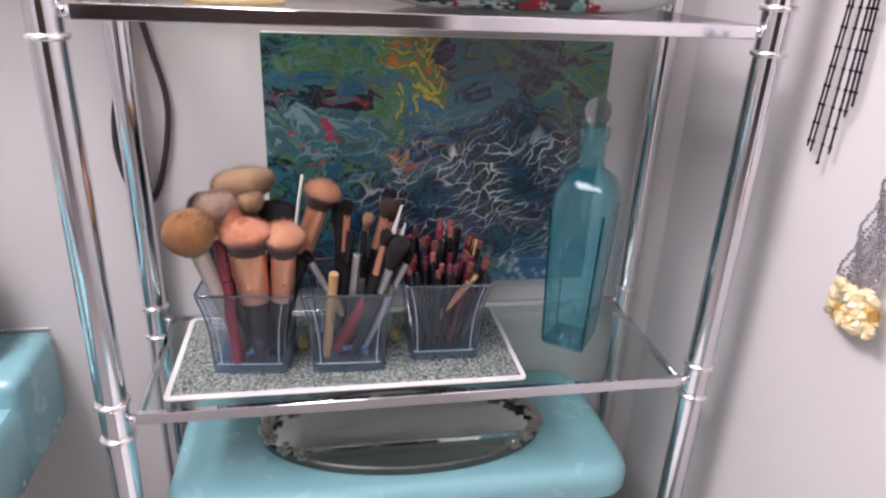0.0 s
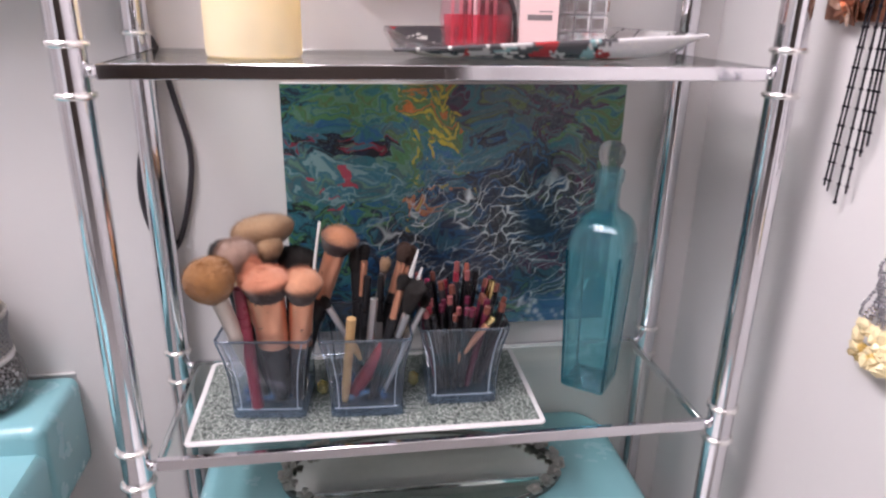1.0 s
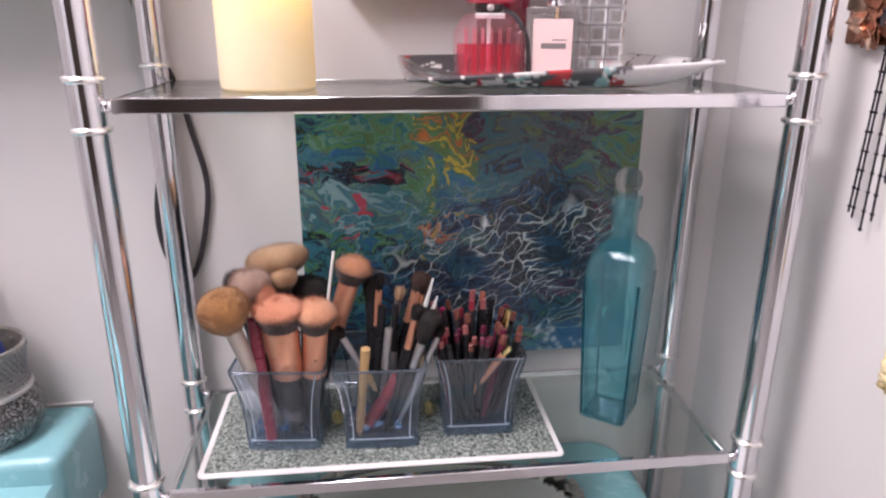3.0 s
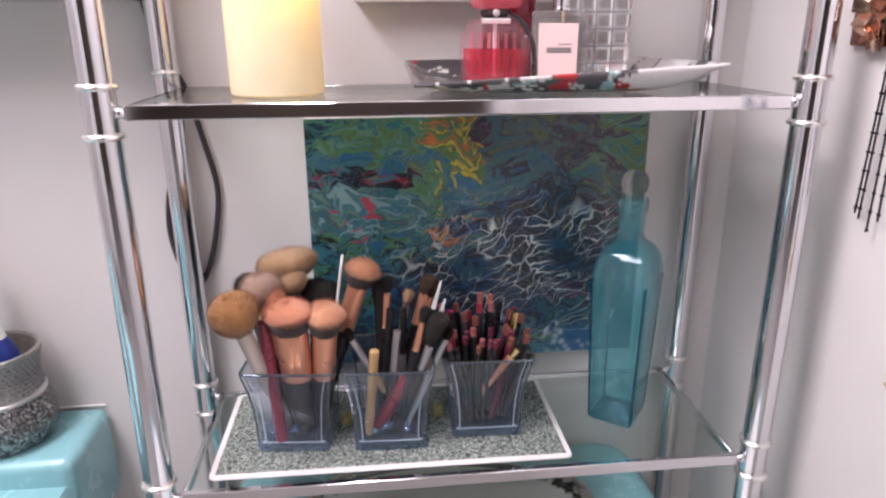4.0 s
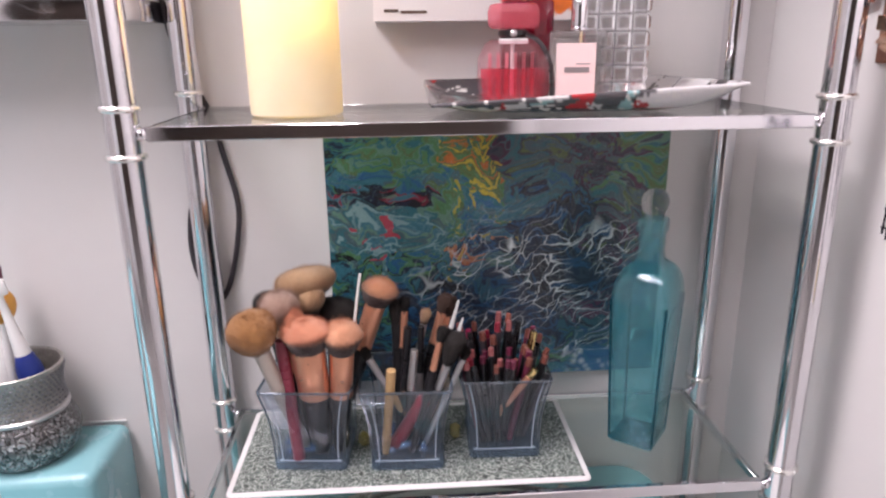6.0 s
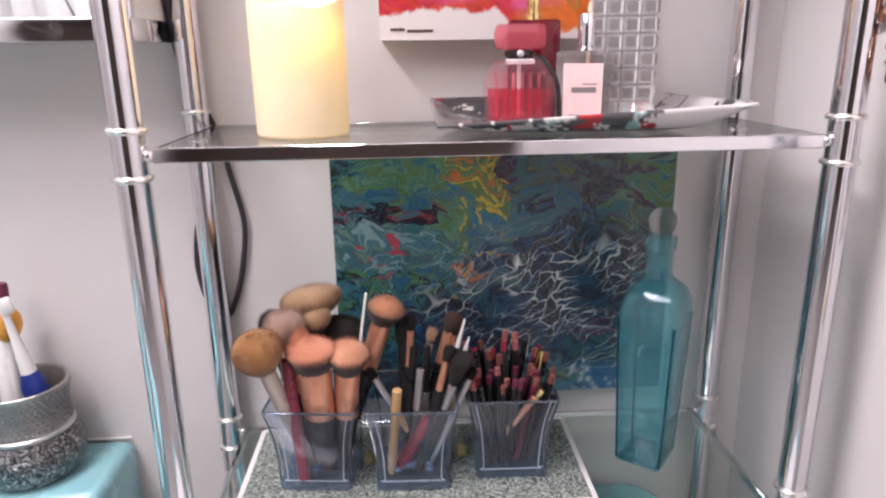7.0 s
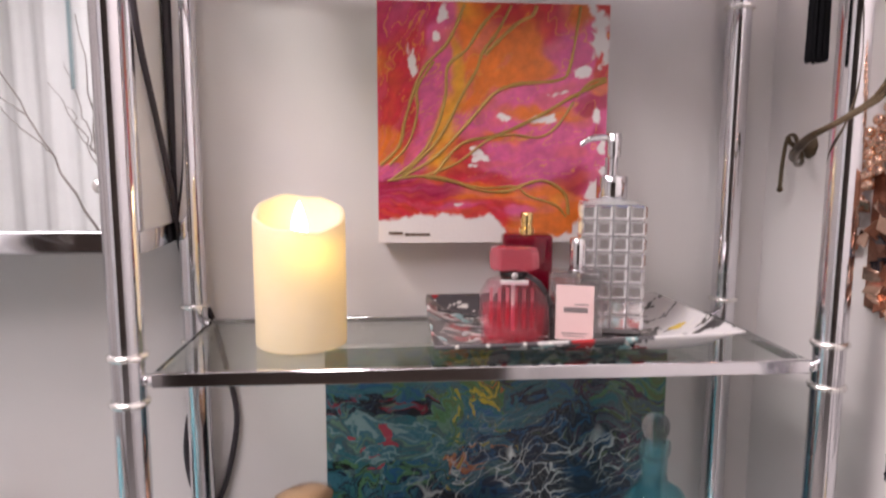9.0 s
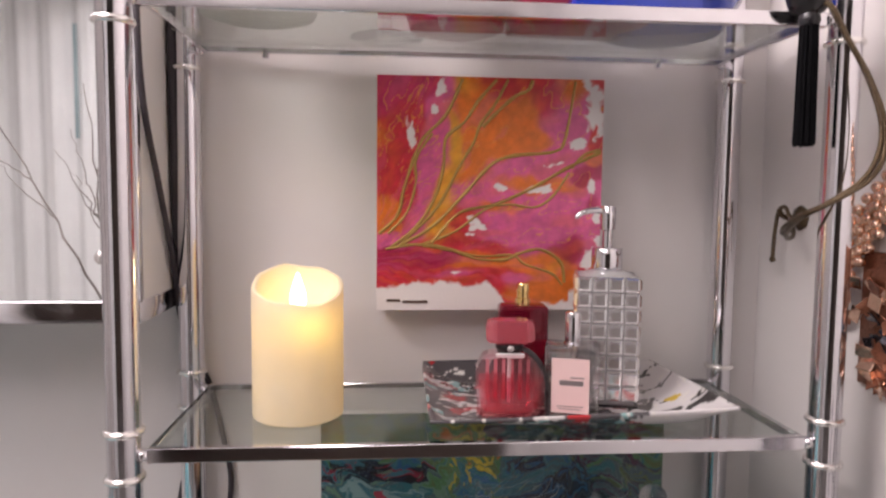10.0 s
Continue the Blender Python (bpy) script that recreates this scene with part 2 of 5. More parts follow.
M_STRIPE = surface("curtain_stripe", (0.30, 0.40, 0.42), 0.85, var=0.1)
M_TWIG = surface("twig_bark", (0.26, 0.235, 0.22), 0.8, var=0.3)
M_TAN = bristle("tan_hair", (0.05, 0.03, 0.025), (0.50, 0.31, 0.175), 0.28)
M_AMBER = bristle("amber_hair", (0.17, 0.075, 0.028), (0.33, 0.150, 0.045), 0.22)
M_PEACH = bristle("peach_hair", (0.06, 0.035, 0.03), (0.64, 0.31, 0.18), 0.50)
M_PINKHAIR = bristle("pink_hair", (0.06, 0.035, 0.035), (0.64, 0.27, 0.16), 0.53)
M_DUSTY = bristle("dusty_hair", (0.22, 0.13, 0.11), (0.38, 0.245, 0.19), 0.1)
M_SIENNA = bristle("sienna_hair", (0.06, 0.03, 0.025), (0.56, 0.24, 0.12), 0.60)
M_DARKHAIR = bristle("dark_hair", (0.012, 0.01, 0.01), (0.022, 0.017, 0.016), 0.3, 0.02)
M_BROWNHAIR = bristle("brown_hair", (0.05, 0.025, 0.02), (0.08, 0.042, 0.03), 0.3, 0.05)
M_BLUEGEM = pane("blue_bead_glass", (0.45, 0.72, 0.98), 0.35, (0.20, 0.55, 0.95), 0.22)
M_BEADBLACK = surface("gunmetal_bead", (0.05, 0.045, 0.055), 0.25, metal=0.7, var=0.3, scale=200)
M_BEADSILVER = surface("silver_bead", (0.70, 0.68, 0.72), 0.2, metal=0.95, var=0.2, scale=200)
M_CITRINE = glass("citrine", (0.97, 0.86, 0.58), 0.45, 0.12, 1.5, (0.97, 0.85, 0.58))
M_CITRINECORE = surface("citrine_core", (0.82, 0.68, 0.40), 0.3, var=0.18, scale=150, coat=0.6)
M_COPPERBEAD = surface("rose_gold_bead", (0.90, 0.62, 0.47), 0.22, metal=1.0, var=0.1, scale=80)
M_BRONZE = surface("bronze_sequin", (0.30, 0.13, 0.08), 0.3, metal=0.8, var=0.5, scale=150)
M_SNAKE = surface("snake_chain", (0.12, 0.088, 0.055), 0.3, metal=0.9, var=0.4, scale=250, bump=0.6, bscale=900)
M_TASSEL = surface("black_thread", (0.004, 0.004, 0.005), 0.9, var=0.3, scale=200)
M_TASSEL.node_tree.nodes["Principled BSDF"].inputs["Specular IOR Level"].default_value = 0.12
M_COBALT = surface("cobalt_glaze", (0.02, 0.05, 0.42), 0.2, var=0.15, coat=0.5)
M_REDBOX = surface("maroon_box", (0.26, 0.02, 0.05), 0.35, var=0.4, scale=30)
M_LIPPLUM = surface("lip_plum", (0.12, 0.015, 0.04), 0.35)
M_CERAMIC = surface("white_ceramic", (0.72, 0.70, 0.66), 0.25, var=0.05)


# ---- mesh helpers ----
def part(name, bm, material, parent=None, label="", smooth=True):
    """Links a bmesh as one mesh object under a thing or a part."""
    me = bpy.data.meshes.new(name)
    bmesh.ops.recalc_face_normals(bm, faces=bm.faces)
    bm.to_mesh(me)
    bm.free()
    me.materials.append(material)
    if smooth:
        me.shade_smooth()
        me.set_sharp_from_angle(angle=radians(38))
    ob = new(name, me)
    ob.parent = parent
    return tagged(ob, label)


def thing(name, label, category, group="", m=None, kind=""):
    ob = new(name)
    ob.empty_display_size = 0.02
    if m is not None:
        ob.matrix_basis = m
    return tagged(ob, label, category, group, kind)


def box(x0, x1, y0, y1, z0, z1, bevel=0.0, seg=2, bm=None):
    bm = bm or bmesh.new()
    made = bmesh.ops.create_cube(bm, size=1.0, matrix=Matrix.LocRotScale(((x0 + x1) / 2, (y0 + y1) / 2, (z0 + z1) / 2), None, (x1 - x0, y1 - y0, z1 - z0)))
    if bevel:
        edges = {e for v in made["verts"] for e in v.link_edges}
        bmesh.ops.bevel(bm, geom=list(edges), offset=bevel, segments=seg, profile=0.5, affect="EDGES")
    return bm


def loft(rings, caps=True, bm=None, closed=True):
    """Skins a row of rings (lists of points of equal length)."""
    bm = bm or bmesh.new()
    vs = [[bm.verts.new(p) for p in r] for r in rings]
    n = len(vs[0])
    for a, b in zip(vs, vs[1:]):
        for i in range(n if closed else n - 1):
            j = (i + 1) % n
            bm.faces.new((a[i], a[j], b[j], b[i]))
    if caps:
        bm.faces.new(vs[0][::-1])
        bm.faces.new(vs[-1])
    return bm


def lathe(profile, seg=32, cx=0.0, cy=0.0, caps=True, bm=None, sx=1.0, sy=1.0):
    """Turns rows of (radius, height) round the upright axis."""
    rings = [[(cx + sx * r * math.cos(2 * math.pi * i / seg), cy + sy * r * math.sin(2 * math.pi * i / seg), z) for i in range(seg)] for r, z in profile]
    return loft(rings, caps, bm)


def tube(points, radius, seg=8, bm=None, flat=1.0):
    """A round rod along points; radius is one number or one for each point."""
    pts = [Vector(p) for p in points]
    rad = radius if isinstance(radius, (list, tuple)) else [radius] * len(pts)
    rings, side = [], None
    for i, p in enumerate(pts):
        d = (pts[min(i + 1, len(pts) - 1)] - pts[max(i - 1, 0)]).normalized()
        if side is None:
            side = d.orthogonal().normalized()
        side = (side - d * side.dot(d)).normalized()
        up = d.cross(side)
        rings.append([p + rad[i] * (math.cos(2 * math.pi * k / seg) * side + flat * math.sin(2 * math.pi * k / seg) * up) for k in range(seg)])
    return loft(rings, True, bm)


def smooth_path(points, steps=6):
    """A Catmull-Rom curve through the points."""
    p = [Vector(q) for q in points]
    p = [p[0] * 2 - p[1]] + p + [p[-1] * 2 - p[-2]]
    out = []
    for i in range(1, len(p) - 2):
        for k in range(steps):
            t = k / steps
            a, b, c, d = p[i - 1:i + 3]
            out.append(0.5 * (2 * b + (c - a) * t + (2 * a - 5 * b + 4 * c - d) * t * t + (3 * b - a - 3 * c + d) * t ** 3))
    return out + [p[-2]]


def ball(x, y, z, r, sub=2, bm=None, sx=1.0, sy=1.0, sz=1.0):
    bm = bm or bmesh.new()
    bmesh.ops.create_icosphere(bm, subdivisions=sub, radius=r, matrix=Matrix.LocRotScale((x, y, z), None, (sx, sy, sz)))
    return bm


def rounded_square(h, corner, z, n=5, hy=None):
    """The outline of a square of half width h with rounded corners."""
    hy = hy or h
    out = []
    for cx, cy, a0 in ((1, 1, 0), (-1, 1, 90), (-1, -1, 180), (1, -1, 270)):
        for k in range(n):
            a = radians(a0 + 90 * k / (n - 1))
            out.append((cx * (h - corner) + corner * math.cos(a), cy * (hy - corner) + corner * math.sin(a), z))
    return out


def slab(name, x0, x1, y0, y1, z0, z1, material, label, category):
    return tagged(part(name, box(x0, x1, y0, y1, z0, z1), material, None, label, smooth=False), label, category, kind="structure")


# ---- the room ----
WALL_Y, WALL_X = 0.2215, 0.362
slab("floor", -1.8, 0.47, -2.9, 0.33, -0.1, 0.0, M_FLOOR, "grey tiled bathroom floor", "floor")
slab("ceiling", -1.8, 0.47, -2.9, 0.33, 2.4, 2.5, M_CEIL, "white painted flat ceiling", "ceiling")
slab("wall_north", -1.7, WALL_X, WALL_Y, WALL_Y + 0.1, 0, 2.4, M_WALL, "pale warm grey painted wall", "wall")
slab("wall_east", WALL_X, WALL_X + 0.1, -1.5, WALL_Y + 0.1, 0, 2.4, M_WALL, "pale grey painted side wall", "wall")
slab("wall_west", -1.8, -1.7, -1.5, WALL_Y + 0.1, 0, 2.4, M_WALL, "pale grey painted far wall", "wall")
# the opening in this wall is added, so the chrome mirrors something dark
slab("wall_south", -1.8, -0.82, -1.6, -1.5, 0, 2.4, M_WALL, "pale grey painted wall beside the added opening", "wall")
slab("wall_south_pier", 0.30, WALL_X + 0.1, -1.6, -1.5, 0, 2.4, M_WALL, "pale grey narrow wall beside the added opening", "wall")
slab("wall_south_lintel", -0.82, 0.30, -1.6, -1.5, 2.03, 2.4, M_WALL, "pale grey wall above the added opening", "wall")
# unseen dark walls, added only to put dark bands into the chrome
slab("backdrop", -1.8, 0.47, -3.0, -2.9, 0, 2.4, M_BACKDROP, "dark brown unseen backdrop, added to darken the chrome reflections", "wall")
slab("backdrop_side", 0.47, 0.57, -3.0, -1.6, 0, 2.4, M_BACKDROP, "dark brown unseen side of the added backdrop", "wall")
slab("backdrop_end", -1.9, -1.8, -3.0, -1.6, 0, 2.4, M_BACKDROP, "dark brown unseen end of the added backdrop", "wall")
for nm, xa, xb, za, zb in (("trim", -0.88, -0.82, 0, 2.09), ("trim", 0.30, 0.36, 0, 2.09), ("trim", -0.82, 0.30, 2.03, 2.09)):
    slab(nm, xa, xb, -1.5, -1.485, za, zb, M_TRIM, "white casing round the added opening", "trim")


# ---- chrome stand over the toilet ----
XL, XR, FRONT, BACK = -0.3040, 0.3075, 0.006, 0.203
SHELVES = (0.8855, 1.2595, 1.6315)
stand = thing("etagere", "tall chrome tube shelf stand with glass shelves, straddling the toilet", "shelf unit")
for px, py in ((XL, FRONT), (XR, FRONT), (XL, BACK), (XR, BACK)):
    post = part("post", lathe([(0.0122, 0.004), (0.0136, 0.006), (0.0136, 1.96), (0.0125, 1.975), (0.004, 1.985)], 28, px, py), M_CHROME, stand)
    part("foot_cap", lathe([(0.016, 0.0), (0.016, 0.012), (0.0136, 0.016)], 20, px, py), M_BLACK, post, "black rubber foot")
    for top in SHELVES:
        for dz in (0.0145, -0.025):
            z = top + dz
            part("collar", lathe([(0.0139 + 0.0030 * math.sin(math.pi * q / 8), z - 0.0030 * math.cos(math.pi * q / 8)) for q in range(9)], 32, px, py), M_COLLAR, post, "bright ring collar")
for top in SHELVES:
    xa, xb, y0, y1 = XL + 0.0132, XR - 0.0132, FRONT, BACK - 0.002
    shelf = part("shelf", box(xa + 0.006, xb - 0.006, y0 + 0.004, y1 - 0.004, top - 0.0065, top - 0.0005), M_SHELF, stand, "clear glass shelf plate")
    front = part("front_rail", box(xa + 0.006, xb - 0.006, y0 - 0.004, y0 + 0.003, top - 0.0125, top, 0.0008, 1), M_CHROME, stand)
    part("back_rail", box(xa + 0.006, xb - 0.006, y1 - 0.003, y1 + 0.003, top - 0.0070, top - 0.0005, 0.0008, 1), M_CHROME, stand)
    for end, s in ((xa, 1), (xb, -1)):
        xs = end + s * 0.0085
        part("side_rail", box(xs - 0.0025, xs + 0.0025, y0 + 0.004, y1 - 0.004, top - 0.0090, top - 0.0005, 0.0006, 1), M_CHROME, stand)
        for yy in (y0, y1):
            part("joint_screw", ball(end + s * 0.002, yy - 0.001, top - 0.006, 0.0058, 2), M_CHROME, stand)
    for sx in (-0.22, 0.22):
        part("shelf_stud", lathe([(0.004, top - 0.012), (0.004, top - 0.0070)], 12, sx, y1), M_CHROME, stand)


# ---- toilet ----
toilet = thing("toilet", "glossy aqua blue vintage ceramic toilet, tank under the glass shelves", "toilet")


def tank_ring(hx, y0, y1, corner, z):
    cy, hy = (y0 + y1) / 2, (y1 - y0) / 2
    return [(x - 0.012, y + cy, zz) for x, y, zz in rounded_square(hx, corner, z, 7, hy)]


part("tank_lid", loft([tank_ring(0.259, 0.000, 0.215, 0.035, 0.724), tank_ring(0.265, -0.006, 0.217, 0.040, 0.730), tank_ring(0.265, -0.006, 0.217, 0.040, 0.748),
                       tank_ring(0.262, -0.003, 0.216, 0.040, 0.757), tank_ring(0.255, 0.004, 0.214, 0.040, 0.7635), tank_ring(0.245, 0.014, 0.210, 0.036, 0.7655)]), M_AQUA, toilet)
part("tank", loft([tank_ring(0.205, 0.035, 0.205, 0.035, 0.40), tank_ring(0.225, 0.018, 0.212, 0.035, 0.48), tank_ring(0.238, 0.008, 0.214, 0.035, 0.724)]), M_AQUA, toilet)
part("bowl", loft([[(0.11 * c - 0.012, -0.16 + 0.26 * s, 0.0) for c, s in ((math.cos(a * math.pi / 16), math.sin(a * math.pi / 16)) for a in range(32))],
                   [(0.10 * c - 0.012, -0.16 + 0.24 * s, 0.15) for c, s in ((math.cos(a * math.pi / 16), math.sin(a * math.pi / 16)) for a in range(32))],
                   [(0.185 * c - 0.012, -0.17 + 0.32 * s, 0.36) for c, s in ((math.cos(a * math.pi / 16), math.sin(a * math.pi / 16)) for a in range(32))],
                   [(0.185 * c - 0.012, -0.17 + 0.36 * s, 0.405) for c, s in ((math.cos(a * math.pi / 16), math.sin(a * math.pi / 16)) for a in range(32))]]), M_AQUA, toilet)
part("seat_lid", lathe([(0.19, 0.4055), (0.195, 0.412), (0.195, 0.425), (0.18, 0.432)], 40, -0.012, -0.20, sy=1.15), M_WHITE, toilet, "white closed seat lid")

# mirrored vanity tray on the tank
tray = thing("vanity_tray", "oval mirrored tray with pewter flower handles lying on the toilet tank", "tray", m=pose(-0.010, 0.100, 0.766, 0, 0, -3))
part("rim", lathe([(0.150, 0.0), (0.1545, 0.001), (0.1545, 0.009), (0.150, 0.0105), (0.1485, 0.0085), (0.1485, 0.006)], 64, caps=False, sx=1.10, sy=0.52), M_DARKPEWTER, tray, "dark pewter rim")
part("mirror_plate", lathe([(0.1488, 0.002), (0.1488, 0.0066)], 64, sx=1.10, sy=0.52), M_OLDMIRROR, tray, "greenish old mirror glass")
for s in (-1, 1):
    bm = bmesh.new()
    rnd = random.Random(5 + s)
    for k in range(9):
        a = radians(-42 + 84 * k / 8 + rnd.uniform(-3, 3))
        cx, cy = s * 0.165 * math.cos(a), 0.080 * math.sin(a)
        for q in range(5):
            b = 2 * math.pi * q / 5 + rnd.uniform(0, 1)
            ball(cx + 0.0055 * math.cos(b), cy + 0.0055 * math.sin(b), 0.0125 + rnd.uniform(0, 0.004), 0.0046, 1, bm, 1, 1, 0.7)
        ball(cx, cy, 0.0165, 0.0032, 1, bm)
    part("flower_handle", bm, M_PEWTER, tray, "cast pewter flowers")

# ---- sink and its things ----
sink = thing("sink", "glossy aqua blue vintage ceramic wall sink with raised back ledge", "sink")


def sink_block(x0, x1, y0, y1, z0, z1, r):
    return box(x0, x1, y0, y1, z0, z1, r, 4)


part("back_ledge", sink_block(-1.02, -0.4290, 0.1005, 0.2213, 0.74, 0.8655, 0.013), M_AQUA, sink)
bm = bmesh.new()
deck = [[(-0.725 + x, -0.045 + y, z) for x, y, z in rounded_square(hx, c, zz, 8, hy)] for hx, hy, c, zz in
        ((0.20, 0.12, 0.08, 0.66), (0.27, 0.18, 0.05, 0.70), (0.291, 0.208, 0.03, 0.745), (0.2925, 0.210, 0.02, 0.824), (0.286, 0.204, 0.02, 0.834),
         (0.225, 0.13, 0.09, 0.835), (0.21, 0.115, 0.08, 0.82), (0.15, 0.07, 0.06, 0.72))]
part("basin", loft(deck, True, bm), M_AQUA, sink)
# thin pale strip along the back edge of the ledge
part("pale_strip", box(-1.02, -0.434, 0.2178, 0.2213, 0.8648, 0.8676, 0.0008, 1), M_WHITE, sink, "pale line along the wall")
part("pedestal", lathe([(0.11, 0.0), (0.085, 0.05), (0.075, 0.4), (0.10, 0.665)], 28, -0.725, -0.03), M_AQUA, sink)

holder = thing("toothbrush_holder", "silver tumbler with hammered collar and mosaic belly on sink ledge", "toothbrush holder", m=pose(-0.5195, 0.158, 0.8655) @ Matrix.Diagonal((1.06, 1.06, 1.03, 1)))
prof = [(0.034, 0.0), (0.044, 0.003), (0.0505, 0.014), (0.0530, 0.028), (0.0515, 0.040), (0.0470, 0.050), (0.0445, 0.056)]
part("mosaic_belly", lathe(prof, 48), M_MOSAIC, holder, "silver mirror mosaic belly")
part("band", lathe([(0.0445, 0.0555), (0.0462, 0.057), (0.0462, 0.060), (0.0440, 0.0615)], 48, caps=False), M_SILVER, holder)
bm = lathe([(0.0440, 0.061), (0.0415, 0.072), (0.0410, 0.082), (0.0430, 0.096), (0.0462, 0.108), (0.0470, 0.110), (0.0455, 0.1115), (0.0430, 0.110), (0.0390, 0.096), (0.0375, 0.075), (0.0375, 0.065)], 48, caps=False)
part("collar_wall", bm, M_PEWTER, holder, "hammered silver upper wall")
bm = bmesh.new()
WALL_ROWS = ((0.0440, 0.061), (0.0415, 0.072), (0.0410, 0.082), (0.0430, 0.096), (0.0462, 0.108))
for row in range(9):
    z = 0.0655 + row * 0.0047
    (r0, z0), (r1, z1) = next((a, b) for a, b in zip(WALL_ROWS, WALL_ROWS[1:]) if z <= b[1])
    r = r0 + (r1 - r0) * (z - z0) / (z1 - z0) + 0.0004
    for k in range(44):
        a = 2 * math.pi * (k + 0.5 * (row % 2)) / 44
        ball(r * math.cos(a), r * math.sin(a), z, 0.0024, 1, bm, 1, 1, 0.80)
part("hammered_dots", bm, M_HAMMER, holder)

brush = thing("toothbrush", "electric toothbrush with navy handle and white neck in the tumbler", "toothbrush", m=look((-0.4935, 0.160, 0.9095), (-0.5185, 0.145, 1.0995)) @ pose(0, 0, 0, 180))
part("handle", lathe([(0.010, -0.030), (0.0125, 0.0), (0.0145, 0.045), (0.0135, 0.070), (0.0088, 0.086)], 20), M_NAVY, brush)
part("neck", lathe([(0.0086, 0.086), (0.0078, 0.096), (0.0048, 0.130), (0.0038, 0.152), (0.0040, 0.160)], 16), M_WHITE, brush, "white neck")
part("brush_head", box(-0.006, 0.006, -0.010, 0.004, 0.158, 0.176, 0.003, 2), M_WHITE, brush)
cover = thing("toothbrush", "toothbrush with a white handle and round orange cap in the tumbler", "toothbrush", m=look((-0.5350, 0.171, 0.8995), (-0.5240, 0.165, 1.0495)) @ pose(0, 0, 0, 180))
part("handle", lathe([(0.005, -0.022), (0.0065, 0.02), (0.0055, 0.09), (0.004, 0.135)], 12), M_WHITE, cover)
part("cap", ball(0, 0, 0.148, 0.0165, 3, None, 1.0, 0.55, 1.25), M_ORANGE, cover, "orange plastic cap")
paste = thing("toothpaste_tube", "small white and purple tube standing in the tumbler", "tube", m=pose(-0.5430, 0.167, 0.8845, -3, 3, 0))
part("tube_body", lathe([(0.010, 0.0), (0.0115, 0.02), (0.0110, 0.15), (0.0085, 0.158)], 18), M_WHITE, paste)
part("cap", lathe([(0.0085, 0.158), (0.0090, 0.160), (0.0082, 0.205), (0.0070, 0.208)], 18), M_LIPPLUM, paste, "purple cap")

# ---- mirror cabinet above the sink ----
cabinet = thing("mirror_cabinet", "mirrored bathroom cabinet with a chrome bottom rail, hung on the wall", "cabinet")
CX0, CX1, CY = -0.98, -0.322, 0.105
part("body", box(CX0, CX1 - 0.002, CY + 0.006, 0.2213, 1.350, 1.99), M_TRIM, cabinet, "white painted box")
part("mirror_door", box(CX0, CX1 - 0.006, CY, CY + 0.0055, 1.368, 1.99), M_MIRROR, cabinet, "mirror glass door")
part("bottom_rail", box(CX0, CX1, CY - 0.004, 0.2214, 1.346, 1.3675, 0.0015, 2), M_CHROME, cabinet, "chrome bottom rail")
part("edge_strip", box(CX1 - 0.006, CX1, CY - 0.002, CY + 0.0058, 1.3676, 1.99, 0.0008, 1), M_CHROME, cabinet)
knob = part("knob", lathe([(0.004, 0.0), (0.004, 0.008), (0.0085, 0.012), (0.0095, 0.017), (0.007, 0.022), (0.002, 0.0235)], 20), M_COLLAR, cabinet, "small chrome knob")
knob.matrix_basis = pose(-0.352, CY, 1.411, 90) @ Matrix.Diagonal((0.75, 0.75, 0.9, 1))

# ---- shower curtain, twigs in a vase: seen in the mirror ----
curtain = thing("shower_curtain", "white shower curtain hanging in soft folds from a chrome rod", "curtain")
rings = []
for iz in range(12):
    z = 0.12 + (2.28 - 0.12) * iz / 11
    row = []
    for k in range(185):
        x = -1.68 + 0.84 * k / 184
        amp = 0.011 * (1.15 - 0.3 * iz / 11)
        row.append((x, -1.40 + amp * math.sin(k * 0.31) + 0.6 * amp * math.sin(k * 0.113 + 0.4 * iz / 11) + 0.2 * amp * math.sin(k * 0.83 + iz * 0.2), z))
    rings.append(row)
bm = loft(rings, False, None, False)
cloth = part("cloth", bm, M_CURTAIN, curtain)
sol = cloth.modifiers.new("thickness", "SOLIDIFY")
sol.thickness = 0.0015
part("rod", tube([(-1.70, -1.40, 2.30), (-0.83, -1.40, 2.30)], 0.011, 16), M_CHROME, curtain)
for xs in (-1.030,):
    part("stripe", box(xs, xs + 0.012, -1.374, -1.372, 1.64, 1.98), M_STRIPE, curtain, "grey blue woven stripe")

vase = thing("twig_vase", "slim white vase with bare dark twigs standing on the sink", "vase", m=pose(-0.462, -0.055, 0.836))
part("vessel", lathe([(0.026, 0.0), (0.034, 0.02), (0.030, 0.12), (0.017, 0.20), (0.019, 0.215), (0.015, 0.215), (0.013, 0.19)], 28, caps=False), M_CERAMIC, vase)
rnd = random.Random(11)


def twig(start, end, r, forks):
    """A bare kinked twig with short side shoots."""
    a, b, n = Vector(start), Vector(end), 12
    pts = [a.lerp(b, k / n) + Vector((rnd.uniform(-1, 1), rnd.uniform(-0.6, 0.6), rnd.uniform(-1, 1))) * 0.0035 * min(1, k) for k in range(n + 1)]
    part("twig", tube(pts, [r * (1 - 0.7 * k / n) for k in range(n + 1)], 6), M_TWIG, vase)
    for k in range(forks):
        p = pts[5 + 2 * k]
        twig(p, p + (b - a).normalized() * 0.07 + Vector((rnd.uniform(-0.05, 0.05), 0.01, rnd.uniform(-0.01, 0.04))), r * 0.55, 0)


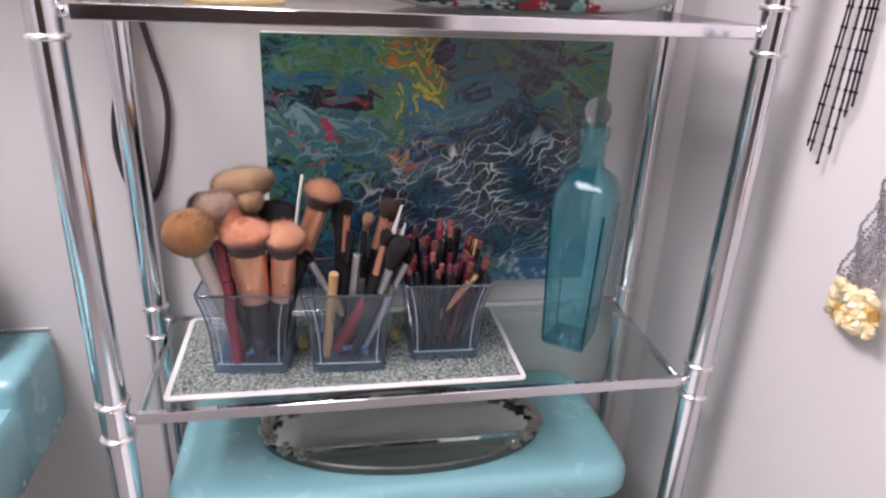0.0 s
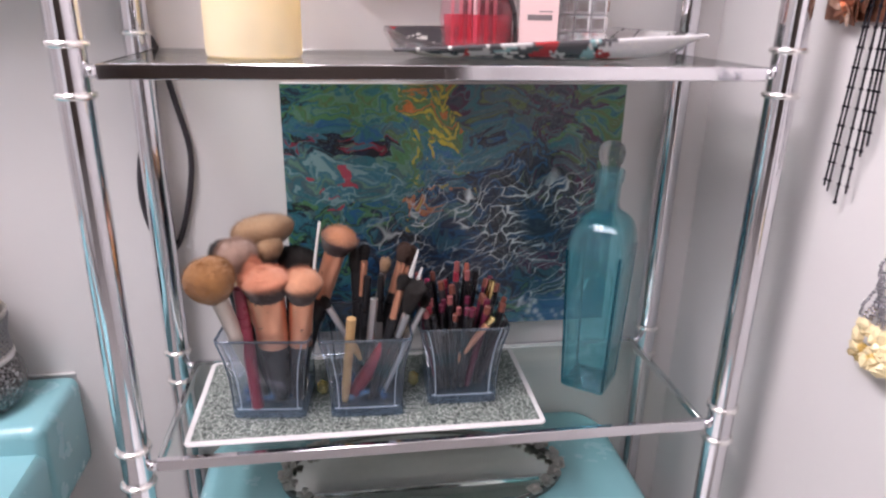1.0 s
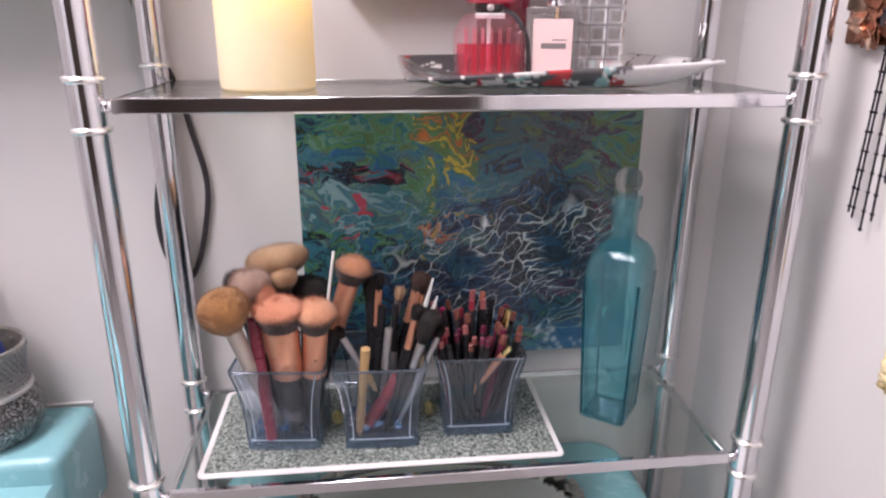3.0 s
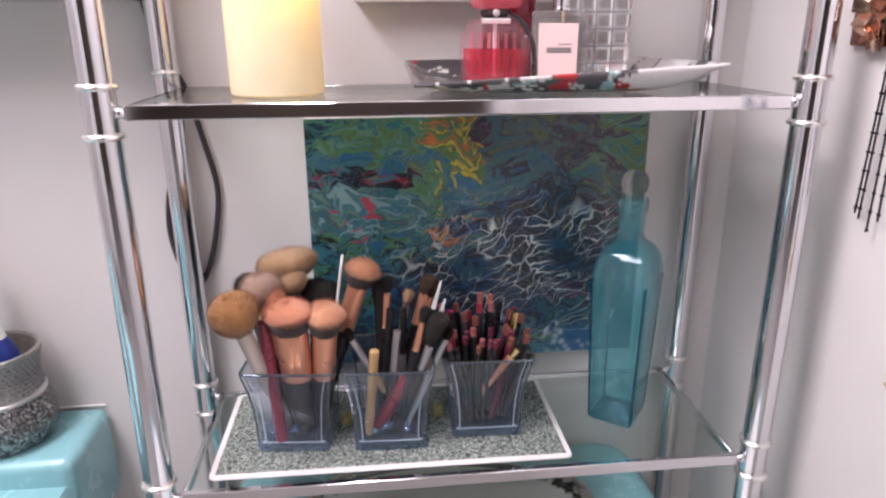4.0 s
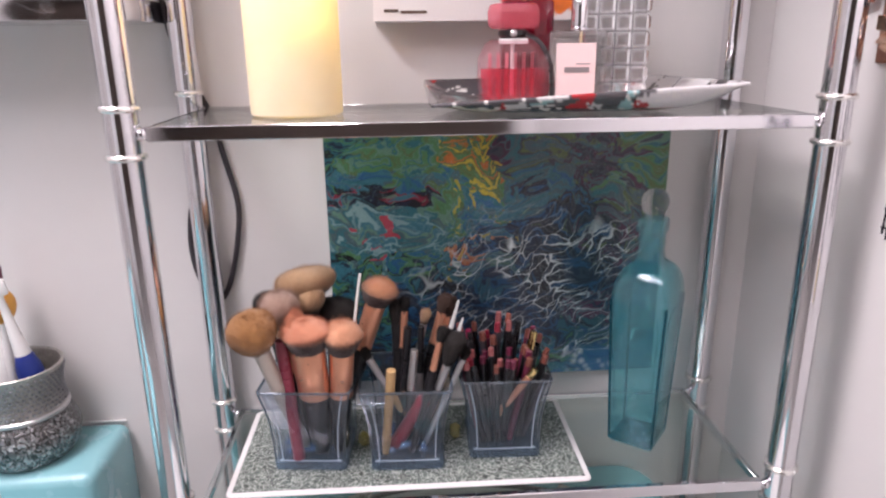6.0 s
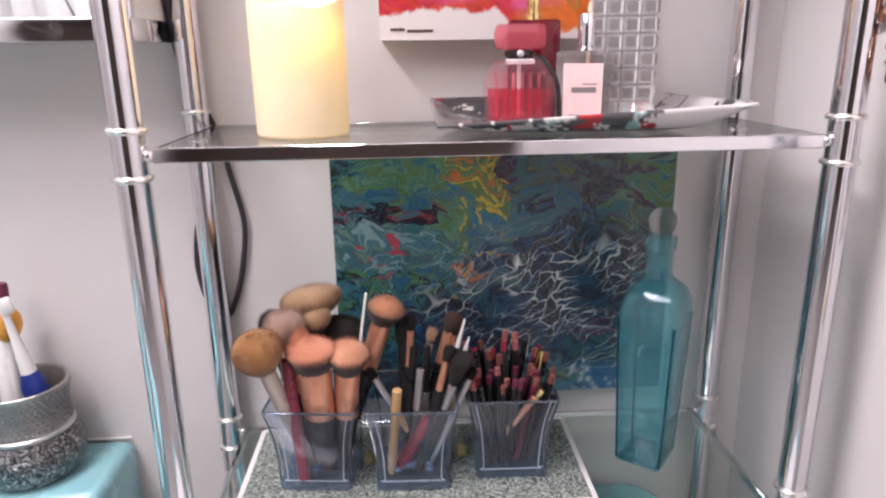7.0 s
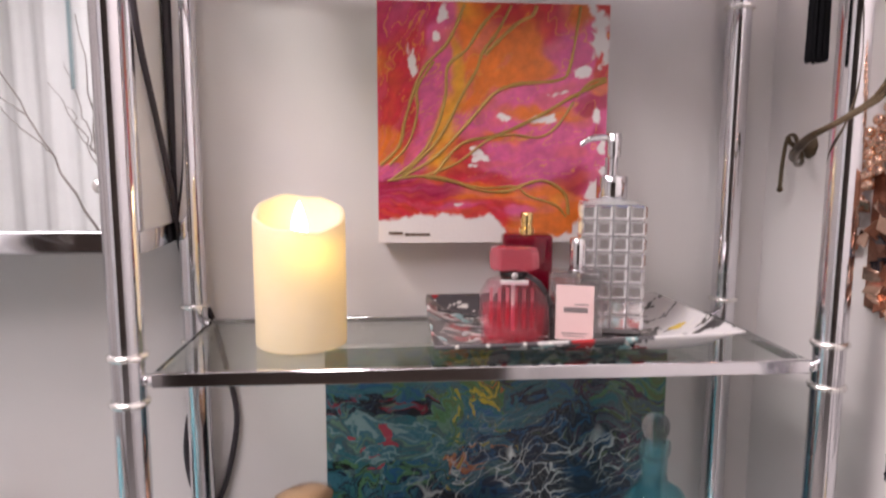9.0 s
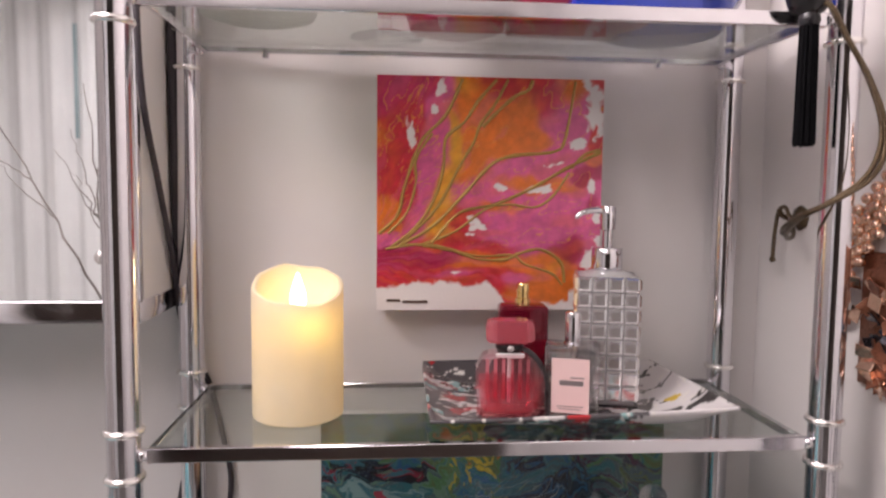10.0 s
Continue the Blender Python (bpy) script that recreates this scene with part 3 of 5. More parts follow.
for sx, mx, ex, ez in ((-0.004, 0.044, -0.085, 0.75), (0.0, 0.050, 0.028, 0.76), (0.004, 0.056, 0.046, 0.66)):
    twig((sx, 0.0, 0.19), (mx, 0.005, 0.50), 0.0017, 0)
    twig((mx, 0.005, 0.50), (ex, 0.01, ez), 0.0016, 2)

# ---- cables on the wall ----
cord = thing("power_cable", "black power cable hanging in a loop down the wall", "cable")
part("cable", tube(smooth_path([(-0.3180, 0.090, 1.98), (-0.3180, 0.094, 1.72), (-0.3180, 0.103, 1.575), (-0.3180, 0.150, 1.475), (-0.3180, 0.188, 1.400), (-0.3195, 0.2100, 1.345), (-0.314, 0.2190, 1.305), (-0.300, 0.2160, 1.280), (-0.287, 0.2160, 1.25), (-0.276, 0.2160, 1.20),
                                (-0.266, 0.2160, 1.145), (-0.272, 0.2160, 1.095), (-0.286, 0.2160, 1.045), (-0.302, 0.2160, 1.025), (-0.318, 0.2160, 1.050), (-0.325, 0.2160, 1.09), (-0.322, 0.2160, 1.13), (-0.312, 0.2160, 1.17)]), 0.0032, 10), M_BLACKRUB, cord)
strap = thing("black_strap", "flat black strap hanging beside the cabinet", "strap")
part("band", tube(smooth_path([(-0.3172, 0.1950, 1.98), (-0.3180, 0.1950, 1.75), (-0.3180, 0.1950, 1.60), (-0.3178, 0.1980, 1.48), (-0.3175, 0.2030, 1.38)]), 0.0042, 10), M_BLACKRUB, strap)


# ---- paintings ----
def fbm(x, y, s, o=3, seed=0.0):
    return noise.fractal(Vector((x * s + seed, y * s - seed, seed * 0.7)), 0.9, 2.1, o)


def mix3(a, b, t):
    t = max(0.0, min(1.0, t))
    return tuple(p + (q - p) * t for p, q in zip(a, b))


def sheet(w, h, nx, ny, paint, relief):
    """A grid in the x-z plane whose points take their colour from paint(u, v)."""
    verts, faces, cols = [], [], []
    for j in range(ny + 1):
        for i in range(nx + 1):
            u, v = i / nx, j / ny
            c, lift = paint(u, v)
            verts.append(((u - 0.5) * w, -relief * lift, v * h))
            cols.extend((*c, 1.0))
    for j in range(ny):
        for i in range(nx):
            a = j * (nx + 1) + i
            faces.append((a, a + 1, a + nx + 2, a + nx + 1))
    me = bpy.data.meshes.new("paint_layer")
    me.from_pydata(verts, [], faces)
    at = me.color_attributes.new("paint", "FLOAT_COLOR", "POINT")
    at.data.foreach_set("color", cols)
    me.shade_smooth()
    return me


TEAL, GREEN, YELLOW, ORANGE = (0.025, 0.13, 0.16), (0.07, 0.19, 0.08), (0.50, 0.38, 0.04), (0.46, 0.13, 0.03)
NAVY, BLUE, BLACKP, WHITEP = (0.010, 0.018, 0.042), (0.02, 0.10, 0.22), (0.008, 0.009, 0.013), (0.60, 0.64, 0.64)
PURPLE, REDP, GREY, PALE, OLIVE, PEACHP = (0.060, 0.014, 0.045), (0.44, 0.03, 0.06), (0.06, 0.11, 0.13), (0.19, 0.31, 0.32), (0.09, 0.14, 0.05), (0.50, 0.22, 0.11)
WINE = (0.22, 0.018, 0.04)
MID, DUSK, SAGE = (0.04, 0.15, 0.20), (0.040, 0.045, 0.065), (0.11, 0.22, 0.16)
# paint mixes: colours that flow side by side in one pour
MEADOW, SUN, SEA, NIGHT = (GREEN, SAGE, TEAL, GREEN, OLIVE), (OLIVE, YELLOW, OLIVE, ORANGE, GREEN), (MID, TEAL, BLUE, MID, GREY), (NAVY, BLACKP, DUSK, NAVY, BLUE)
EMBER, MIST, FOREST, PLUM = (BLACKP, NAVY, BLACKP, WINE, MID), (SAGE, GREY, TEAL, PALE, MID), (TEAL, BLACKP, GREEN, TEAL, NAVY), (PURPLE, DUSK, NAVY, PURPLE, GREY)
REEF, SHADE, LAGOON = (PEACHP, ORANGE, BLUE, PALE, MID), (GREY, OLIVE, DUSK, TEAL, GREY), (TEAL, BLUE, GREEN, NAVY, MID)
POURS = ((0.05, 0.93, 0.09, 0.10, FOREST), (0.19, 0.91, 0.13, 0.10, MEADOW), (0.33, 0.88, 0.10, 0.13, MEADOW), (0.42, 0.92, 0.075, 0.09, SUN), (0.48, 0.80, 0.045, 0.11, SUN), (0.55, 0.96, 0.04, 0.06, PLUM),
         (0.65, 0.89, 0.10, 0.11, SHADE), (0.79, 0.88, 0.10, 0.12, PLUM), (0.93, 0.88, 0.08, 0.12, MEADOW), (0.18, 0.82, 0.18, 0.040, SEA), (0.62, 0.76, 0.14, 0.06, SEA), (0.17, 0.745, 0.12, 0.045, EMBER),
         (0.13, 0.60, 0.18, 0.11, MIST), (0.34, 0.68, 0.08, 0.09, MEADOW), (0.46, 0.66, 0.10, 0.07, SEA))
POURS2 = ((0.41, 0.53, 0.085, 0.05, REEF), (0.52, 0.48, 0.06, 0.06, MIST), (0.08, 0.42, 0.10, 0.09, FOREST), (0.28, 0.44, 0.12, 0.09, LAGOON), (0.42, 0.40, 0.09, 0.07, SEA), (0.30, 0.30, 0.18, 0.12, NIGHT),
          (0.66, 0.46, 0.22, 0.22, NIGHT), (0.84, 0.56, 0.065, 0.13, PLUM), (0.93, 0.66, 0.08, 0.11, SHADE), (0.95, 0.42, 0.08, 0.14, SEA), (0.55, 0.24, 0.22, 0.12, NIGHT), (0.76, 0.27, 0.10, 0.06, PLUM),
          (0.84, 0.18, 0.16, 0.12, LAGOON), (0.12, 0.22, 0.20, 0.16, LAGOON), (0.30, 0.08, 0.25, 0.10, NIGHT), (0.62, 0.07, 0.18, 0.08, LAGOON), (0.95, 0.10, 0.08, 0.10, SEA))


def pour(u, v):
    x, y = u * 1.33, v
    ax, ay = x + 0.085 * fbm(x, y, 3.2, 2, 1.3), y + 0.060 * fbm(x, y, 3.2, 2, 7.7)
    wx = ax + 0.048 * fbm(ax, ay, 9, 2, 4.1) + 0.016 * fbm(ax, ay, 27, 2, 33.0)
    wy = ay + 0.040 * fbm(ax, ay, 9, 2, 9.2) + 0.016 * fbm(ax, ay, 27, 2, 39.0)
    field = fbm(wx * 0.75, wy * 1.7, 5.5, 3, 21.0)
    best, mixed = -99.0, SEA
    for k, (bu, bv, ru, rv, mx) in enumerate(POURS + POURS2):
        w = -((wx / 1.33 - bu) / ru) ** 2 - ((wy - bv) / rv) ** 2
        if w > best - 5:
            w += 2.6 * fbm(wx * 0.8, wy * 1.5, 13, 3, 13.0 + 3.1 * k)
            if w > best:
                best, mixed = w, mx
    run = (field * 9.0 + 1.6 * fbm(wx, wy * 1.4, 17, 3, 55.0) + 30.0) % 5.0
    i, f = int(run), run % 1.0
    c = mix3(mixed[i], mixed[(i + 1) % 5], max(0.0, (f - 0.55) / 0.45))
    gate = fbm(x, y, 6, 2, 71.0)
    lift = 0.4 + 0.4 * field
    # thin pale and dark threads along the flow
    thread = abs((field * 15.0 + 0.5 * fbm(wx, wy, 22, 1, 61.0) + 30.0) % 1.0 - 0.5)
    if thread < 0.055 and gate > -0.25:
        c, lift = mix3(c, PALE, 0.55 * (1 - thread / 0.055) + 0.1), lift + 0.3
    elif 0.42 < thread and gate < 0.15:
        c = mix3(c, BLACKP, 0.45 * (thread - 0.42) / 0.08)
    if 0.55 < v + 0.3 * gate and noise.noise(Vector((wx * 26 + 5, wy * 40, 2.2))) > 0.46:
        c = mix3(c, YELLOW if abs(u - 0.45) < 0.11 else (OLIVE if u > 0.6 else SAGE), 0.75)
    # branching white veins over the dark pour
    dark = math.exp(-((u - 0.66) / 0.29) ** 4 - ((v - 0.41) / 0.27) ** 4) + 0.75 * math.exp(-((u - 0.83) / 0.16) ** 4 - ((v - 0.22) / 0.17) ** 4) + 0.5 * math.exp(-((u - 0.33) / 0.18) ** 2 - ((v - 0.36) / 0.12) ** 2)
    if abs(u - 0.15) < 0.09 and 0.52 < v < 0.70 and noise.noise(Vector((wx * 19, wy * 30, 8.8))) > 0.42:
        c = mix3(c, REDP, 0.8)
    if dark > 0.08:
        c = mix3(c, NAVY if gate < 0.1 else BLACKP, 0.55 * min(1.0, dark)) if mixed is not PLUM else c
        jx, jy = ax + 0.5 * (wx - ax), ay + 0.5 * (wy - ay)
        al, ac = jx * 0.80 + jy * 0.60, jy * 0.80 - jx * 0.60
        d = noise.voronoi(Vector((al * 8.5, ac * 27, 0.4)))[0]
        d2 = noise.voronoi(Vector((al * 24 + 3, ac * 17, 3.4)))[0]
        for gap, wide, full in ((d[1] - d[0], 0.060, 1.15), (d2[1] - d2[0], 0.04, 0.22)):
            if gap < wide:
                k = full * (1 - gap / wide) * min(1.0, dark * 1.2) * max(0.0, min(1.0, 0.60 + 1.5 * gate))
                c, lift = mix3(c, WHITEP, k), lift + 0.6 * k
    if u > 0.68 and v < 0.14:
        cell = noise.voronoi(Vector((x * 24, y * 24, 0.0)))[0]
        c = mix3(c, mix3(WHITEP, BLUE, 2.2 * cell[0]), 0.8 * min(1.0, (0.14 - v) * 18) * min(1.0, (u - 0.68) * 10) * (0.35 if u > 0.9 else 1.0))
    return c, lift


MAGENTA, CRIMSON, OR, HOT, DEEP = (0.50, 0.02, 0.10), (0.56, 0.02, 0.04), (0.72, 0.17, 0.02), (0.66, 0.10, 0.28), (0.36, 0.005, 0.06)
CANVASW = (0.80, 0.76, 0.74)
GOLDEN, ROSE = (0.74, 0.36, 0.03), (0.62, 0.14, 0.24)
PINKS = ((0.18, 0.38, 0.05, 0.08), (0.22, 0.60, 0.045, 0.13), (0.27, 0.76, 0.05, 0.11), (0.33, 0.92, 0.045, 0.10), (0.81, 0.83, 0.075, 0.10), (0.40, 0.47, 0.08, 0.05), (0.52, 0.525, 0.10, 0.05), (0.64, 0.605, 0.11, 0.045), (0.80, 0.665, 0.11, 0.05),
         (0.60, 0.40, 0.16, 0.065), (0.73, 0.34, 0.16, 0.07), (0.86, 0.45, 0.12, 0.08), (0.93, 0.36, 0.06, 0.08), (0.03, 0.30, 0.05, 0.03), (0.36, 0.155, 0.10, 0.020), (0.62, 0.13, 0.06, 0.025))
ORANGES = ((0.03, 0.42, 0.06, 0.07), (0.42, 0.86, 0.07, 0.12), (0.50, 0.77, 0.09, 0.12), (0.62, 0.83, 0.09, 0.10), (0.68, 0.74, 0.09, 0.05), (0.47, 0.66, 0.10, 0.08), (0.42, 0.57, 0.07, 0.06), (0.84, 0.95, 0.05, 0.06), (0.70, 0.545, 0.14, 0.025),
           (0.55, 0.455, 0.10, 0.02), (0.97, 0.67, 0.05, 0.03), (0.45, 0.215, 0.12, 0.035), (0.60, 0.215, 0.12, 0.04), (0.73, 0.20, 0.09, 0.05), (0.80, 0.15, 0.06, 0.06), (0.74, 0.09, 0.10, 0.05), (0.86, 0.05, 0.06, 0.05), (0.03, 0.74, 0.05, 0.06))
REDS = ((0.05, 0.64, 0.07, 0.14), (0.13, 0.80, 0.07, 0.10), (0.14, 0.55, 0.04, 0.12), (0.56, 0.95, 0.08, 0.06), (0.74, 0.93, 0.08, 0.08), (0.98, 0.79, 0.03, 0.07), (0.38, 0.39, 0.10, 0.05), (0.30, 0.31, 0.14, 0.025),
        (0.18, 0.16, 0.16, 0.035), (0.26, 0.11, 0.10, 0.04), (0.48, 0.14, 0.14, 0.05), (0.55, 0.29, 0.10, 0.03))
GOLDS = ((0.27, 0.50, 0.030, 0.13), (0.33, 0.72, 0.035, 0.13), (0.25, 0.34, 0.08, 0.035), (0.30, 0.42, 0.05, 0.06), (0.40, 0.95, 0.04, 0.05), (0.78, 0.19, 0.06, 0.03))
DEEPS = ((0.08, 0.235, 0.11, 0.03), (0.26, 0.225, 0.14, 0.025), (0.93, 0.595, 0.06, 0.03), (0.84, 0.28, 0.07, 0.05), (0.96, 0.48, 0.03, 0.03))
MAGENTAS = ((0.06, 0.93, 0.09, 0.07), (0.20, 0.95, 0.08, 0.05), (0.05, 0.20, 0.06, 0.05))
FIELDS = [(*row, c) for rows, c in ((PINKS, HOT), (ORANGES, OR), (REDS, CRIMSON), (GOLDS, GOLDEN), (DEEPS, DEEP), (MAGENTAS, MAGENTA)) for row in rows]
BARE = ((0.15, 0.76, 0.022, 0.06), (0.30, 0.92, 0.030, 0.06), (0.27, 0.84, 0.020, 0.03), (0.97, 0.90, 0.060, 0.11), (0.88, 0.74, 0.045, 0.03), (0.75, 0.53, 0.065, 0.020), (0.96, 0.535, 0.035, 0.045), (0.56, 0.53, 0.035, 0.015), (0.45, 0.39, 0.045, 0.025),
        (0.99, 0.42, 0.020, 0.06), (0.98, 0.24, 0.050, 0.12), (0.75, 0.64, 0.055, 0.016), (0.35, 0.158, 0.025, 0.010), (0.42, 0.35, 0.03, 0.01), (0.82, 0.03, 0.045, 0.025))


def blaze(u, v):
    wu = u + 0.040 * fbm(u, v, 4, 3, 3.0) + 0.012 * fbm(u, v, 18, 2, 8.0)
    wv = v + 0.040 * fbm(u, v, 4, 3, 5.0) + 0.012 * fbm(u, v, 18, 2, 6.0)
    # strokes run outwards from the lower left
    ang, rad = math.atan2(wv - 0.20, wu + 0.12), math.hypot(wv - 0.20, wu + 0.12)
    tot, acc = 1e-6, [0.0, 0.0, 0.0]
    for k, (bu, bv, ru, rv, c) in enumerate(FIELDS):
        w = -((wu - bu) / ru) ** 2 - ((wv - bv) / rv) ** 2
        if w < -7:
            continue
        w = math.exp(4.0 * (0.6 * w + 0.45 * fbm(ang * 3.0, rad * 1.6, 3, 3, 11.0 + 2.3 * k)))
        tot += w
        acc = [a + w * q for a, q in zip(acc, c)]
    c = tuple(a / tot for a in acc) if tot > 1e-5 else CRIMSON
    streak = fbm(ang * 3.4, rad * 1.5, 3, 3, 17.0)
    c = mix3(c, ROSE if streak > 0 else OR, min(0.30, 0.6 * abs(streak)))
    if 0.12 < streak < 0.17 and v > 0.28:
        c = mix3(c, GOLDEN, 0.5)
    c = shade(c, 1.0 + 0.18 * fbm(u, v, 24, 3, 19.0) + 0.10 * fbm(ang * 5, rad * 2, 6, 2, 91.0))
    lift = 0.3 + 0.5 * fbm(ang * 8, rad * 4, 3, 3, 23.0)
    edge = (0.125 if u < 0.48 else 0.125 - 1.1 * (u - 0.48) if u < 0.58 else 0.012) + 0.050 * fbm(u, 0.1, 7, 3, 29.0) + 0.012 * fbm(u, v, 40, 2, 30.0)
    if u > 0.86:
        edge += 0.06
    bare = max(0.0, min(1.0, (edge - v) * 70))
    for bu, bv, ru, rv in BARE:
        w = 0.75 - ((wu - bu) / ru) ** 2 - ((wv - bv) / rv) ** 2 + 1.5 * fbm(ang * 5, rad * 4, 4, 3, 37.0 + bu)
        if ((wu - bu) / ru) ** 2 + ((wv - bv) / rv) ** 2 < 3:
            bare = max(bare, min(1.0, w * 2.5))
    return mix3(c, CANVASW, bare), lift * (1 - bare)


def canvas(name, label, x, z, w, h, d, face_y, me):
    ob = thing(name, label, "painting", m=pose(x, face_y, z))
    part("stretched_canvas", box(-w / 2, w / 2, 0.0004, d, 0, h, 0.002, 2), M_CANVAS, ob, "white canvas edges")
    me.materials.append(M_PAINT)
    layer = new("paint_layer", me)
    layer.parent = ob
    return ob


blue_painting = canvas("painting", "poured acrylic painting in teal, navy, green and yellow on the wall", 0.0405, 0.9150, 0.405, 0.307, 0.018, 0.2033, sheet(0.4046, 0.3066, 560, 424, pour, 0.0008))
pink_painting = canvas("painting", "bright pink and orange abstract canvas with raised gold lines", 0.0265, 1.3455, 0.251, 0.2565, 0.0395, 0.1815, sheet(0.2504, 0.2560, 240, 240, blaze, 0.0008))


def gold(points, r=0.0016):
    pts = [((u - 0.5) * 0.2505, -0.0006, v * 0.256) for u, v in points]
    part("gold_line", tube(smooth_path(pts, 8), [1.38 * r * (0.75 + 0.35 * noise.noise(Vector((p[0] * 90, p[2] * 90, r * 999)))) for p in smooth_path(pts, 8)], 8), M_GOLDPAINT, pink_painting, "raised gold paint line")


gold([(0.01, 0.33), (0.09, 0.41), (0.12, 0.53), (0.19, 0.72), (0.30, 0.84), (0.37, 0.99)])
gold([(0.05, 0.33), (0.13, 0.42), (0.17, 0.55), (0.17, 0.65), (0.24, 0.76)], 0.0013)
gold([(0.06, 0.27), (0.17, 0.36), (0.25, 0.48), (0.29, 0.62), (0.30, 0.74), (0.38, 0.81), (0.44, 0.90), (0.52, 0.99)])
gold([(0.10, 0.28), (0.26, 0.44), (0.36, 0.62), (0.42, 0.72), (0.45, 0.80), (0.51, 0.88), (0.57, 0.99)], 0.0015)
gold([(0.08, 0.27), (0.24, 0.36), (0.38, 0.50), (0.50, 0.63), (0.60, 0.67), (0.78, 0.69), (0.83, 0.75), (0.87, 0.99)])
gold([(0.24, 0.29), (0.36, 0.42), (0.52, 0.46), (0.68, 0.53), (0.84, 0.62), (0.99, 0.69)])
gold([(0.18, 0.28), (0.34, 0.34), (0.48, 0.44), (0.58, 0.46), (0.70, 0.45), (0.78, 0.50), (0.85, 0.60)], 0.0012)
gold([(0.04, 0.265), (0.18, 0.285), (0.32, 0.265), (0.44, 0.225), (0.56, 0.22), (0.64, 0.25), (0.73, 0.265), (0.82, 0.21), (0.84, 0.12)])
gold([(0.20, 0.28), (0.30, 0.265), (0.46, 0.235), (0.60, 0.24), (0.66, 0.20), (0.78, 0.16), (0.83, 0.11)], 0.0012)
gold([(0.46, 0.79), (0.52, 0.85), (0.60, 0.92), (0.66, 0.95), (0.68, 0.99)], 0.0017)
gold([(0.86, 0.62), (0.92, 0.68), (0.99, 0.70)], 0.0014)
for ua, ub, vv in ((0.045, 0.105, 0.036), (0.115, 0.225, 0.030)):
    part("ink_bar", box((ua - 0.5) * 0.2505, (ub - 0.5) * 0.2505, -0.0009, 0.0003, vv * 0.256, vv * 0.256 + 0.0028), M_INK, pink_painting, "dark ink mark")


# ---- lower glass shelf: mat, three vases of brushes and pencils, bottle ----
S1, S2, S3 = SHELVES
mat = thing("placemat", "black and white flaked glass placemat with white border on the shelf", "placemat", m=pose(-0.0745, 0.1010, S1, 0, 0, -0.6))
part("border", loft([rounded_square(0.1870, 0.006, 0.0002, 4, 0.0825), rounded_square(0.1880, 0.007, 0.0016, 4, 0.0835), rounded_square(0.1870, 0.006, 0.0032, 4, 0.0825)]), M_MATEDGE, mat, "white border")
part("flaked_top", box(-0.1815, 0.1815, -0.0770, 0.0770, 0.0026, 0.0040, 0.0004, 1), M_MAT, mat, "crackled black and white surface")
MAT_Z = S1 + 0.0041


def glass_vase(x, y, turn, label):
    ob = thing("glass_vase", label, "vase", "square glass vases on the placemat", pose(x, y, MAT_Z, 0, 0, turn))
    outer = ((0.0360, 0.0), (0.0385, 0.002), (0.0388, 0.012), (0.0392, 0.028), (0.0405, 0.050), (0.0435, 0.072), (0.0485, 0.0945), (0.0488, 0.0965))
    inner = ((0.0455, 0.0965), (0.0450, 0.0945), (0.0400, 0.072), (0.0370, 0.050), (0.0355, 0.028), (0.0350, 0.0125), (0.0320, 0.0105))
    part("vessel", loft([rounded_square(h, min(0.006, h * 0.2), z, 5) for h, z in outer] + [rounded_square(h, 0.004, z, 5) for h, z in inner]), M_VASE, ob)
    part("base_block", loft([rounded_square(h, 0.005, z, 5) for h, z in ((0.0358, 0.0004), (0.0382, 0.0022), (0.0385, 0.0085), (0.0345, 0.0100))]), M_VASEBASE, ob, "thick bluish glass base")
    ring = rounded_square(0.0474, 0.006, 0.0962, 5)
    part("rim", tube(ring + ring[:2], 0.0015, 8), M_VASERIM, ob, "polished glass rim")
    # thin pale tubes draw the refraction highlight of the cavity, front and back
    for turn_by in (0, 180):
        half = [(h - 0.0055, -h + 0.0002, z) for h, z in inner[1:6]] + [(0.0295, -0.0352, 0.0106)]
        line = smooth_path(half + [(-x, y, z) for x, y, z in half[::-1]], 3)
        ob2 = part("glint_line", tube(line, 0.00062, 6), M_VASEGLINT, ob, "pale line painted as the highlight of the inner edge")
        ob2.matrix_basis = pose(0, 0, 0, 0, 0, turn_by)
    for sx, sy in ((1, 1), (-1, 1), (-1, -1), (1, -1)):
        part("corner_edge", tube(smooth_path([(sx * (h - 0.0022), sy * (h - 0.0022), z) for h, z in outer[2:7]], 3), 0.0011, 6), M_VASERIM, ob)
    return ob


VASES = ((-0.1768, 0.0930, -6.0), (-0.0765, 0.0845, -2.5), (0.0288, 0.0975, -2.0))
glass_vase(*VASES[0], "flared square clear glass vase crammed with fluffy makeup brushes")
glass_vase(*VASES[1], "flared square clear glass vase holding slim eye brushes")
glass_vase(*VASES[2], "flared square clear glass vase full of lip pencils")
FLOOR_Z = MAT_Z + 0.0110


def along(base, tip):
    """The pose at base whose upright axis points to tip, and the length between."""
    d = Vector(tip) - Vector(base)
    return Matrix.Translation(base) @ d.to_track_quat("Z", "Y").to_matrix().to_4x4(), d.length


